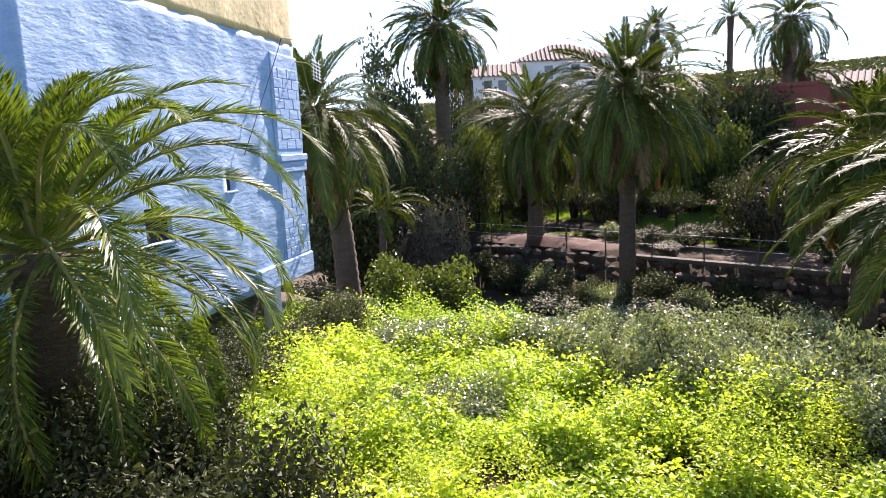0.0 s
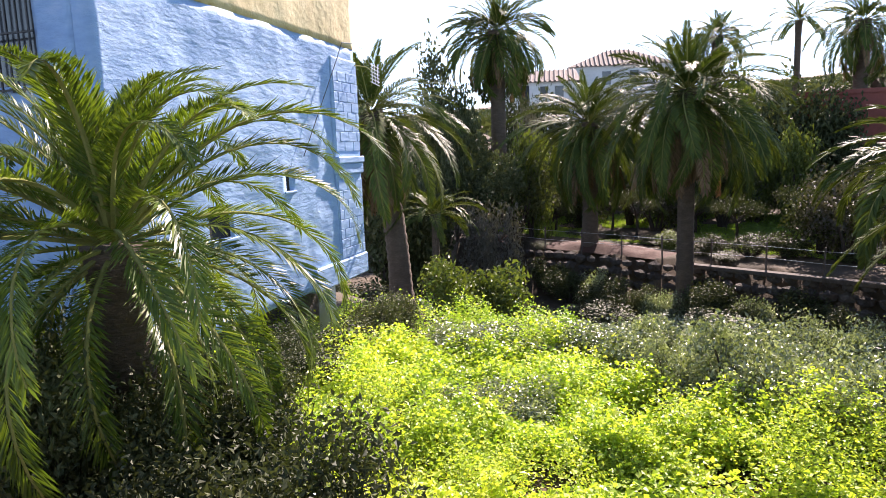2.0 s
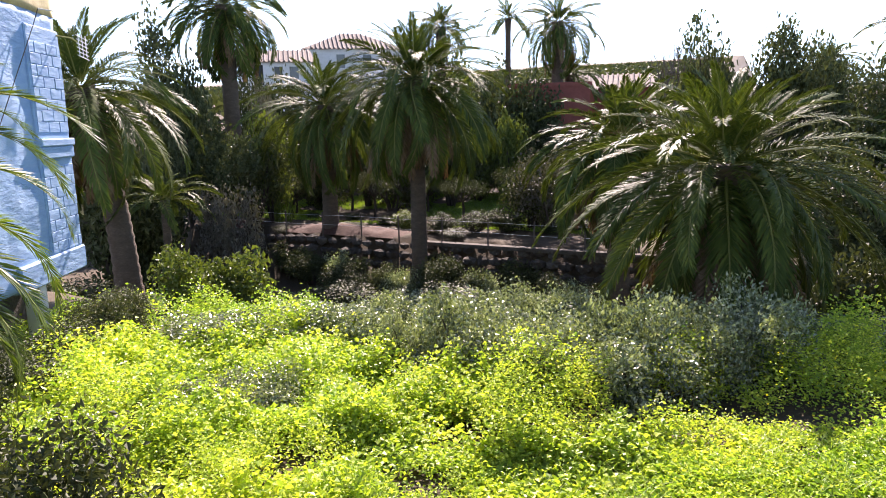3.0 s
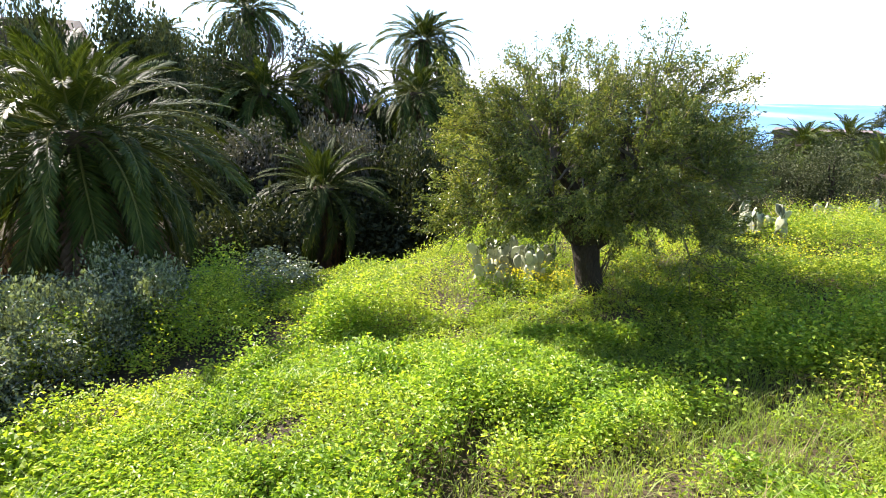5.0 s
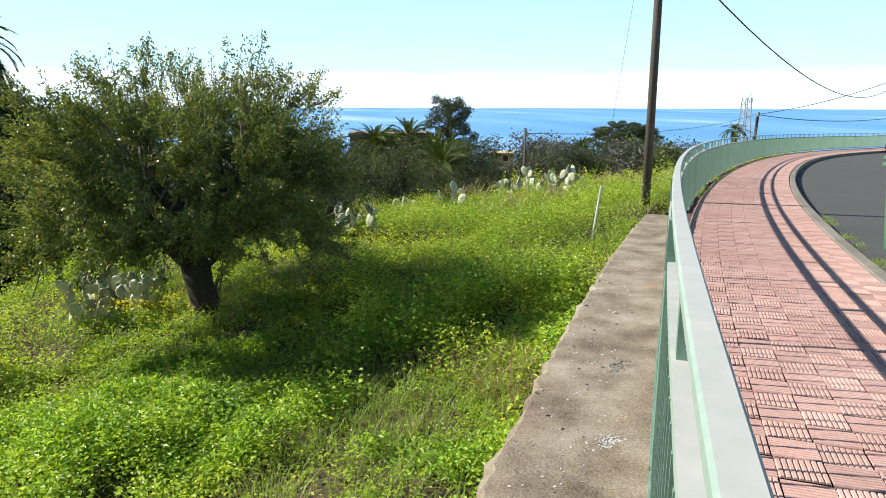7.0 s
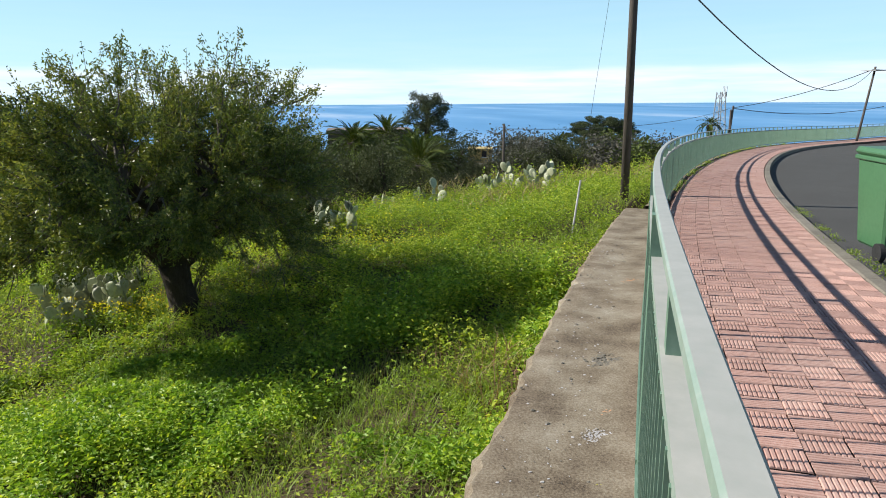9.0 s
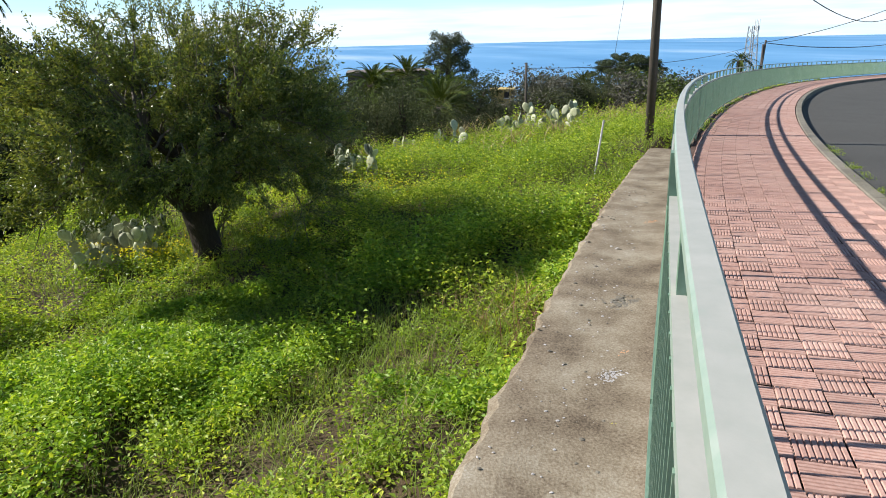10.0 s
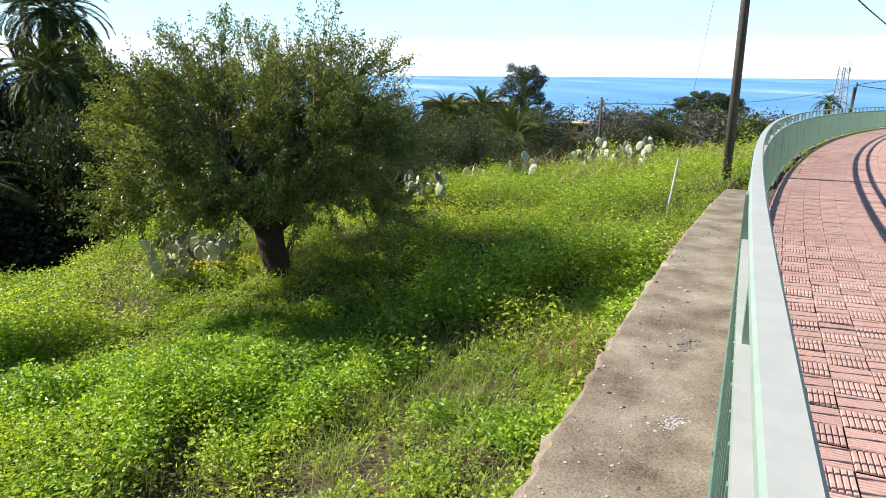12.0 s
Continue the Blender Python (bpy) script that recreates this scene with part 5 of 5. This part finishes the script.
BH_A, BH_B = (-4.71, 7.7), (-3.26, 14.82)
BH_Z = (-1.15, 3.6, 5.5)
BH_WIN, BH_WZ, BH_LEDGE, BH_FW, BH_ANT = 4.2, 0.97, 1.22, 2.95, 3.05
blue_house()


# ---- far houses ----
def house(label, x, y, z0, w, dp, h, turn, wallmat, pitch=0.8, wins=(), hip=True, base=None):
    t = thing("house", label, "house", "houses on the hill", m=Matrix.Translation((x, y, z0)) @ Matrix.Rotation(radians(turn), 4, "Z"))
    bm = boxed(-w / 2, w / 2, -dp / 2, dp / 2, -4, h)
    part("wall", bm, wallmat, t)
    if pitch:
        bm = bmesh.new()
        e = 0.35
        b = [bm.verts.new(p) for p in ((-w / 2 - e, -dp / 2 - e, h - 0.05), (w / 2 + e, -dp / 2 - e, h - 0.05), (w / 2 + e, dp / 2 + e, h - 0.05), (-w / 2 - e, dp / 2 + e, h - 0.05))]
        i = min(w, dp) / 2 * (0.95 if hip else 0)
        r = [bm.verts.new((-w / 2 + i, 0, h + pitch)), bm.verts.new((w / 2 - i, 0, h + pitch))]
        for f in ((b[0], b[1], r[1], r[0]), (b[2], b[3], r[0], r[1]), (b[1], b[2], r[1]), (b[3], b[0], r[0]), b[::-1]):
            bm.faces.new(f)
        roof = part("roof", bm, M["roof"], t, "old weathered tile roof")
        # rows of barrel tiles on the slope that faces the road
        n = int(w / 0.42)
        for k in range(n):
            xx = -w / 2 + (k + 0.5) * w / n
            top = min(1.0, (w / 2 - abs(xx)) / max(i, 0.01)) if hip else 1.0
            if top > 0.1:
                p0, p1 = Vector((xx, -dp / 2 - e - 0.02, h - 0.02)), Vector((xx, (-dp / 2 - e) * (1 - top), h - 0.02 + (pitch + 0.05) * top))
                part("roof_rib", tubed([p0, p1], 0.1, 6), M["roof"], roof)
    else:
        part("roof", boxed(-w / 2 - 0.1, w / 2 + 0.1, -dp / 2 - 0.1, dp / 2 + 0.1, h, h + 0.25), wallmat, t)
    for wx, wz, ww, wh in wins:
        o = part("window", boxed(wx - ww / 2, wx + ww / 2, -dp / 2 - 0.03, -dp / 2 + 0.05, wz - wh / 2, wz + wh / 2), M["glass"], t, "dark window")
        part("frame", boxed(wx - ww / 2 - 0.08, wx + ww / 2 + 0.08, -dp / 2 - 0.06, -dp / 2 - 0.005, wz - wh / 2 - 0.1, wz - wh / 2), M["white"], o)
    return t


house("white two-storey house with a hipped tile roof", 11.6, 72.5, 2.0, 9.6, 8, 7.0, -4, M["white"], 1.9, ((-1.4, 5.8, 0.8, 1.3), (1.2, 5.8, 0.8, 1.3)))
house("low white house with a tiled roof beside the larger one", 3.6, 68.0, 2.0, 6.6, 6, 5.4, -4, M["white"], 1.3, ((1.7, 4.4, 0.8, 1.1), (0.3, 4.4, 0.7, 1.1), (-1.5, 4.2, 0.9, 1.8)), hip=False)
house("dark red rendered building half hidden by trees", 21.2, 44.8, -0.5, 5.4, 4, 4.4, -26, M["red_wall"], 0)
house("long low house with a weathered tile roof", 31.5, 54.0, 0.2, 6.5, 6, 4.1, -32, M["red_wall"], 1.2, hip=False)
house("low house with a dark roof beside the long one", 26.5, 54.0, 0.2, 5.5, 5, 3.9, -28, M["red_wall"], 1.0, hip=False)
house("small white house among the shrubs", 39.3, 23.0, -3.0, 3.2, 3, 3.1, -60, M["white"], 0.5, ((0.3, 2.1, 0.9, 0.9),), hip=False)
house("pale house with a tile roof on the ridge", 38.0, 33.5, -1.5, 7, 4, 4.0, -50, M["white"], 0.9, hip=False)
house("ochre house below the field", 68.0, -18.9, -9.0, 2.4, 3, 5.2, -105, M["ochre"], 0, ((0.4, 4.9, 0.5, 0.6),))
house("low house with a flat red roof edge", 47.5, -5.2, -6.0, 5.5, 4, 5.2, -95, M["roof"], 0)
house("far pale house beyond the pines", 74.0, -36.5, -9.0, 2.4, 3, 5.6, -112, M["white"], 0)
# ---- pines ----


def pine(label, x, y, base, height, spread, seed, clumps=26, flat=0.5, bare=0.4):
    g = np.random.default_rng(seed)
    t = thing("pine_tree", label, "pine tree", m=Matrix.Translation((x, y, base)))
    bm = bmesh.new()
    tube(bm, [(0, 0, 0), (0.1, 0, height * 0.4), (-0.1, 0.1, height * 0.7), (0, 0, height * 0.9)], [0.35, 0.3, 0.22, 0.1], 8)
    cl = []
    for k in range(clumps):
        q = bare + (1 - bare) * (k + 0.5) / clumps
        a = k * 2.4
        wide = spread * (0.55 + 0.45 * math.sin(math.pi * min(1, (q - bare) / (1 - bare) * 0.8 + 0.25)))
        r = wide * math.sqrt(g.random()) if k % 3 else wide
        cl.append((r * math.cos(a), r * math.sin(a), height * q, 0.42 + 0.3 * g.random(), 0.42 + 0.3 * g.random(), flat))
    for c in cl:
        branches(bm, (0, 0, max(height * 0.3, c[2] - 0.8)), [c[:3]], 0.08, g, 5, 3)
    part("trunk", bm, M["bark"], t, "bare trunk with spreading limbs", smooth=True)
    pos = in_blobs(cl, clumps * 300, g, 0.3)
    part_mesh("crown", leaves("crown", pos, 0.2, M["pine"], aspect=0.35, up=0.5), t, "dark clumped needles")


pine("dark pine with layered clumps against the sea", 58.9, -11.6, -8, 9.7, 2.15, 141, 46, 0.42, 0.5)
for k, (x, y, top, sp) in enumerate(((66.0, -29.5, -1.2, 2.1), (67.5, -31.6, -0.6, 2.2), (68.5, -33.6, -0.9, 2.0), (69.5, -35.4, -1.3, 1.6))):
    pine("umbrella-shaped pine above the shore", x, y, -10, top + 10, sp, 150 + k, 18, 0.26, 0.8)
pine("pine beyond the road bend", 43.0, -48.5, -3, 3.9, 2.2, 160, 22, 0.5, 0.3)

# ---- prickly pears ----
pad_bm = bmesh.new()
bmesh.ops.create_icosphere(pad_bm, subdivisions=2, radius=0.5)
for v in pad_bm.verts:
    w = 0.72 * (0.62 + 0.38 * smooth(-0.5, 0.2, v.co.z))
    v.co = Vector((v.co.x * w, v.co.y * 0.09, v.co.z + 0.48))
PAD = bpy.data.meshes.new("pad")
pad_bm.to_mesh(PAD)
pad_bm.free()
PAD.materials.append(M["cactus"])
PAD.polygons.foreach_set("use_smooth", np.full(len(PAD.polygons), True))


def cactus(x, y, r, h, n, seed, label, pad=0.27):
    g = random.Random(seed)
    t = thing("cactus", label, "cactus", "prickly pears", m=Matrix.Translation(on_ground(x, y, 0.1)))
    ends = [(Vector((g.uniform(-r, r), g.uniform(-r * 0.7, r * 0.7), -0.05)), 0) for _ in range(max(4, n // 4))]
    k = 0
    while k < n and ends:
        p, gen = ends.pop(0)
        s = pad * g.uniform(0.75, 1.25)
        m = Matrix.Translation(p) @ Matrix.Rotation(g.uniform(0, 6.28), 4, "Z") @ Matrix.Rotation(g.uniform(-1.0, 1.0), 4, "Y") @ Matrix.Rotation(g.uniform(-0.4, 0.4), 4, "X")
        part_mesh("pad", PAD, t, "", m @ Matrix.Scale(s, 4))
        k += 1
        if p.z < h:
            for _ in range(g.choice((1, 2, 2, 3))):
                q = m @ Vector((g.uniform(-0.3, 0.3) * s, 0, s * g.uniform(0.8, 0.95)))
                ends.append((q, gen + 1))


cactus(10.05, 3.03, 0.72, 0.42, 150, 1, "spreading prickly pear with pale grey-green pads under the tree", 0.22)
cactus(13.0, -0.65, 0.5, 0.5, 60, 2, "prickly pear clump with pale pads at the field edge", 0.23)
cactus(18.4, -5.3, 0.55, 0.5, 22, 3, "low prickly pear clump on the field edge", 0.26)
cactus(19.6, -6.8, 0.9, 0.6, 50, 4, "broad prickly pear with bright pads on the field edge", 0.3)
cactus(20.6, -7.9, 0.6, 0.6, 26, 7, "prickly pear with pale upright pads", 0.3)
cactus(16.6, -3.4, 0.5, 0.2, 14, 5, "low prickly pear half hidden in grass")
cactus(15.6, -2.2, 0.4, 0.15, 8, 6, "low prickly pear half hidden in grass")

# ---- poles, cables, mast ----


def pole(label, x, y, top, r, lean=(0, 0), base=None):
    z = float(ground(x, y)) - 0.4 if base is None else base
    t = thing("utility_pole", label, "utility pole", m=Matrix.Translation((x, y, z)))
    h = top - z
    part("shaft", tubed([(0, 0, 0), (lean[0] * 0.5, lean[1] * 0.5, h * 0.5), (lean[0], lean[1], h)], [r, r * 0.92, r * 0.8], 12), M["wood_pole"], t, smooth=True)
    return t


pole("thick weathered wooden pole beside the footpath", 12.15, -6.3, 7.5, 0.085, (0.05, 0.0))
p2 = pole("thin wooden pole among the bushes", 22.9, -7.2, 0.6, 0.05)
pole("pair of leaning poles beyond the bend", 49.2, -34.4, 0.7, 0.09, (0.2, -0.5))
pole("pair of leaning poles beyond the bend", 49.3, -34.6, 0.4, 0.08, (0.1, -0.1))
p3 = pole("leaning cable pole at the far bend", 43.5, -41.2, 3.5, 0.09, (-0.2, -0.9))
part("crossarm", boxed(-0.9, 0.5, -1.6, -0.3, 0, 0.06, m=Matrix.Translation((0, 0, 3.2 - p3.location.z))), M["steel"], p3)


def cable(a, b, sag, r, label):
    a, b = Vector(a), Vector(b)
    pts = [a.lerp(b, k / 24) - Vector((0, 0, sag * 4 * (k / 24) * (1 - k / 24))) for k in range(25)]
    tagged(part("cable", tubed(pts, r, 5), M["cable"]), label, "cable", "overhead cables")


cable((49.3, -34.8, 0.55), (43.4, -42.0, 3.3), 0.35, 0.025, "black overhead cable between poles")
cable((12.2, -6.3, 4.4), (43.4, -42.0, 3.3), 2.1, 0.018, "black overhead cable sagging over the road")
cable((49.3, -34.7, 0.55), (22.9, -7.2, 0.42), 0.5, 0.012, "black overhead cable over the bushes")
cable((49.3, -34.8, 0.5), (60.0, -60.0, 0.3), 0.6, 0.03, "black overhead cable along the coast")
cable((43.4, -42.0, 3.3), (40, -60, 4.5), 0.6, 0.03, "black overhead cable beyond the bend")
cable((22.9, -7.2, 0.42), (40.0, -9.5, -1.6), 0.3, 0.012, "black overhead cable to the lower houses")
# stay wire with its pale sleeve
guy = thing("guy_wire", "thin stay wire with a pale plastic sleeve near the ground", "guy wire")
ga, gb = Vector((10.15, -4.3, -1.15)), Vector((12.1, -6.25, 6.9))
part("wire", tubed([ga, gb], 0.003, 5), M["cable"], guy)
part("sleeve", tubed([ga.lerp(gb, 0.0), ga.lerp(gb, 0.16)], 0.018, 8), M["lichen"], guy, "pale plastic sleeve")

mast = thing("lattice_mast", "red and white lattice radio mast beyond the road", "mast", m=Matrix.Translation((66.1, -45.1, -9)))
for sx, sy in ((-1, -1), (1, -1), (1, 1), (-1, 1)):
    part("leg", tubed([(sx * 0.75, sy * 0.75, 0), (sx * 0.32, sy * 0.32, 10.9)], 0.06, 5), M["steel"], mast)
for k in range(13):
    a = 0.75 - 0.43 * k / 13
    b = 0.75 - 0.43 * (k + 1) / 13
    z, z1 = k * 0.838, (k + 1) * 0.838
    for s in (-1, 1):
        part("brace", tubed([(-a, s * a, z), (b, s * b, z1)], 0.03, 4), M["steel"], mast)
        part("brace", tubed([(s * a, a, z), (s * b, -b, z1)], 0.03, 4), M["steel"], mast)
for k in range(4):
    part("aerial", boxed(-0.38 + k * 0.24, -0.32 + k * 0.24, -0.45, -0.39, 10.4, 11.5, 0.015), M["white"], mast)

# bare trees on the skyline


def bare_tree(x, y, h, seed):
    g = np.random.default_rng(seed)
    t = thing("bare_tree", "leafless grey tree on the skyline", "tree", "bare trees", m=Matrix.Translation(on_ground(x, y, -0.2)))
    bm = bmesh.new()
    tube(bm, [(0, 0, 0), (0, 0, h * 0.5)], [0.14, 0.09], 6)
    tips = [(g.normal() * h * 0.14, g.normal() * h * 0.14, h * (0.75 + 0.25 * g.random())) for _ in range(12)]
    branches(bm, (0, 0, h * 0.45), tips, 0.05, g, 4, 4)
    for q in tips[:8]:
        branches(bm, (q[0] * 0.6, q[1] * 0.6, q[2] * 0.8), [(q[0] + g.normal() * 0.4, q[1] + g.normal() * 0.4, q[2] + 0.4) for _ in range(3)], 0.02, g, 4, 3)
    part("trunk", bm, M["wood_pole"], t)


for k in range(6):
    x, y = polar(34.3 + k * 0.75, 72)
    bare_tree(x, y, 9.5 - 0.4 * (k % 3) - float(ground(x, y)), 170 + k)
bare_tree(*polar(53.0, 40), 9.0, 180)

# ---- wheeled bin ----


def wheelie_bin(x, y, z, turn):
    t = thing("wheeled_bin", "large green plastic wheeled rubbish bin at the kerb", "bin", m=Matrix.Translation((x, y, z)) @ Matrix.Rotation(radians(turn), 4, "Z") @ Matrix.Scale(1.08, 4))
    bm = boxed(-0.3, 0.3, -0.36, 0.36, 0.1, 1.05, 0.03)
    for v in bm.verts:
        s = 0.8 + 0.2 * (v.co.z - 0.1) / 0.95
        v.co.x *= s
        v.co.y *= s
    body = part("body", bm, M["bin"], t, "tapered green body")
    part("rim", boxed(-0.325, 0.325, -0.385, 0.385, 1.03, 1.08, 0.012), M["bin"], body)
    for k in range(3):
        part("rib", boxed(-0.2 + k * 0.17, -0.17 + k * 0.17, -0.345, -0.31, 0.75, 1.03, 0.008), M["bin"], body)
    lid = boxed(-0.33, 0.33, -0.39, 0.36, 1.085, 1.16, 0.03)
    for v in lid.verts:
        v.co.z += 0.05 * (1 - (v.co.x / 0.33) ** 2) * (v.co.z > 1.11)
    lid_ob = part("lid", lid, M["bin"], t, "domed green lid")
    part("lid_grip", boxed(-0.12, 0.12, -0.44, -0.38, 1.09, 1.13, 0.01), M["bin"], lid_ob)
    part("handle", tubed([(-0.25, 0.36, 1.08), (-0.25, 0.47, 1.12), (0.25, 0.47, 1.12), (0.25, 0.36, 1.08)], 0.018, 8), M["bin"], t)
    for s in (-1, 1):
        part("hinge", boxed(s * 0.2 - 0.04, s * 0.2 + 0.04, 0.34, 0.42, 1.08, 1.18, 0.01), M["bin"], t)
        wh = bmesh.new()
        bmesh.ops.create_cone(wh, cap_ends=True, segments=20, radius1=0.1, radius2=0.1, depth=0.05, matrix=pose(s * 0.27, 0.3, 0.1, 0, 90, 0))
        part("wheel", wh, M["rubber"], t, "black rubber wheel")
    part("front_opening", boxed(-0.2, 0.2, -0.372, -0.35, 0.86, 0.97, 0.01), M["rubber"], t, "dark slot under the lid")


wheelie_bin(6.44, -6.78, float(road_z(7.6)) - 0.16, 70)

# ---- ribbed paving tiles ----
T = 0.2
kerb_stones()


def tile_mesh(ribs, turn):
    """A tile with raised ribs, T wide less its joint."""
    a = T / 2 - 0.003
    prof, n = [], ribs
    for k in range(n):
        x0 = -a + 2 * a * k / n
        x1 = -a + 2 * a * (k + 1) / n
        g = (x1 - x0) * 0.22
        prof += [(x0 + g * 0.2, 0.0), (x0 + g, 0.009), (x1 - g, 0.009), (x1 - g * 0.2, 0.0)]
    prof = [(-a, -0.02)] + prof + [(a, -0.02)]
    b = T / 2 - (0.008 if turn else 0.002)
    if not turn:
        prof = [(x * (T / 2 - 0.008) / a, z) for x, z in prof]
    v = [(x, y, z) for y in (-b, b) for x, z in prof]
    k = len(prof)
    f = [(j, j + 1, k + j + 1, k + j) for j in range(k - 1)]
    f += [(1 + 4 * j, 4 + 4 * j, 3 + 4 * j, 2 + 4 * j) for j in range(n)]
    f += [(k + 2 + 4 * j, k + 3 + 4 * j, k + 4 + 4 * j, k + 1 + 4 * j) for j in range(n)]
    v = np.array(v)
    if turn:
        v = np.stack([-v[:, 1], v[:, 0], v[:, 2]], 1)
    return v, np.array(f)


TILES = [tile_mesh(8, False), tile_mesh(8, True)]
TILE_ME = [mesh_of("tile", v, f, [M["tile"]]) for v, f in TILES]
FLAT = (np.array([(-T * 0.48, -T * 0.48, 0.006), (T * 0.48, -T * 0.48, 0.006), (T * 0.48, T * 0.48, 0.006), (-T * 0.48, T * 0.48, 0.006), (-T * 0.48, -T * 0.48, -0.02), (T * 0.48, -T * 0.48, -0.02), (T * 0.48, T * 0.48, -0.02), (-T * 0.48, T * 0.48, -0.02)]), np.array([(0, 1, 2, 3), (4, 5, 1, 0), (5, 6, 2, 1), (6, 7, 3, 2), (7, 4, 0, 3)]))
paving = bpy.data.objects["pavement"]
gt = np.random.default_rng(200)
jv, jf, count, off = [], [], 0, 0
for i in range(int((E1 + 5) / T)):
    s = -5 + (i + 0.5) * T
    a, tilt = road_turn(s)
    for j in range(9):
        o = 0.13 + (j + 0.5) * T
        p = road_at(s, o, -0.002 + gt.normal() * 0.0025)
        m = Matrix.Translation(p) @ Matrix.Rotation(a, 4, "Z") @ Matrix.Rotation(-tilt, 4, "Y") @ Matrix.Rotation(gt.normal() * 0.008, 4, "Z")
        kind = (i + j) % 2
        if 1.2 < s < 7.6:
            part_mesh("tile", TILE_ME[kind], paving, "", m)
        else:
            v, f = TILES[kind] if s < 22 else FLAT
            mm = np.array(m)
            jv.append(v @ mm[:3, :3].T + mm[:3, 3])
            jf.append(f + off)
            off += len(v)
jf4 = np.concatenate(jf)
tagged(part_mesh("tiles", mesh_of("tiles", np.concatenate(jv), jf4, [M["tile"]]), paving), "red ribbed paving tiles", kind="stuff")

# ---- tufts along the rail foot and the kerb ----


def tufts(name, n, s0, s1, off, spread, size, seed, label):
    g = np.random.default_rng(seed)
    ss = np.sort(g.uniform(s0, s1, n // 14))
    ss = ss[lumps(ss, ss * 0, 1.3, seed) > -0.1]
    k = np.repeat(np.arange(len(ss)), 14)
    p = road_at(ss, off)[k] + np.concatenate([g.normal(size=(len(k), 2)) * spread, g.uniform(0.0, 0.12, (len(k), 1)) * size * 8], 1)
    tagged(new(name, leaves(name, p, g.uniform(0.6, 1.3, len(k)) * size, M["grass"], aspect=0.3, up=0.4, axis=g.normal(size=(len(k), 3)) + np.array([0, 0, 1.2]))), label, "weeds", kind="stuff")


tufts("weed_tufts", 4200, 14, 50, 0.02, 0.09, 0.06, 301, "weeds growing along the foot of the railing")
tufts("weed_tufts", 1500, 5, 13, 2.16, 0.05, 0.032, 302, "grass and weeds in the gutter along the kerb")
tufts("weed_tufts", 1200, 6.4, 8.2, 2.3, 0.09, 0.045, 303, "weeds around the foot of the bin")

# ---- the wall top: pebbles, patches, crack ----
gp = random.Random(31)
peb = bmesh.new()
for k in range(260):
    s, o = gp.uniform(0.6, 9), gp.uniform(-0.62, -0.02)
    p = road_at(s, o, -0.068)
    r = gp.choice((0.003, 0.004, 0.005, 0.008, 0.012)) * gp.uniform(0.7, 1.3)
    bmesh.ops.create_icosphere(peb, subdivisions=1, radius=r, matrix=Matrix.Translation(p) @ Matrix.Diagonal((gp.uniform(0.8, 1.6), gp.uniform(0.8, 1.3), 0.5, 1)))
pale = bmesh.new()
for k in range(420):
    s, o = gp.uniform(0.5, 8), gp.uniform(-0.62, -0.02)
    r = gp.choice((0.003, 0.004, 0.005, 0.007)) * gp.uniform(0.7, 1.3)
    bmesh.ops.create_icosphere(pale, subdivisions=1, radius=r, matrix=Matrix.Translation(road_at(s, o, -0.069)) @ Matrix.Diagonal((gp.uniform(0.8, 1.8), gp.uniform(0.8, 1.6), 0.3, 1)))
tagged(part("grit", pale, M["lichen"]), "pale aggregate showing in the wall top", "grit", kind="stuff")
tagged(part("pebbles", peb, M["kerb"]), "loose grit and pebbles on the wall top", "pebbles", kind="stuff")


def patch(s, o, r, mat, label, seed, n=150):
    """A thin irregular crust on the wall top."""
    g = random.Random(seed)
    t = thing("stain", label, "stain", m=Matrix.Translation(road_at(s, o, -0.064)))
    bm = bmesh.new()
    for k in range(n):
        a, q = g.uniform(0, 6.28), r * math.sqrt(g.random()) * g.uniform(0.5, 1.1)
        bmesh.ops.create_icosphere(bm, subdivisions=1, radius=r * g.uniform(0.03, 0.09), matrix=Matrix.Translation((q * math.cos(a) * 1.2, q * math.sin(a), 0)) @ Matrix.Diagonal((1, 1, 0.06, 1)))
    tagged(part("crust", bm, mat, t), kind="stuff")


M["rust"] = surface("rust_stain", [(0.3, (0.4, 0.2, 0.1)), (0.7, (0.6, 0.34, 0.2))], 60, 6, 0.95, 0.3)
M["moss"] = surface("yellow_moss", [(0.3, (0.3, 0.26, 0.04)), (0.7, (0.5, 0.45, 0.1))], 60, 6, 0.95, 0.4)
patch(3.02, -0.15, 0.085, M["lichen"], "white splash of lime on the wall top", 1)
patch(3.3, -0.08, 0.07, M["rust"], "orange rusty stain on the wall top", 2)
patch(2.55, -0.1, 0.05, M["moss"], "yellow moss cushions on the wall top", 3, 30)
patch(6.4, -0.1, 0.1, M["rust"], "orange rusty stain on the wall top", 4)
patch(4.1, -0.16, 0.16, M["kerb"], "pale gravelly patch on the wall top", 5, 160)
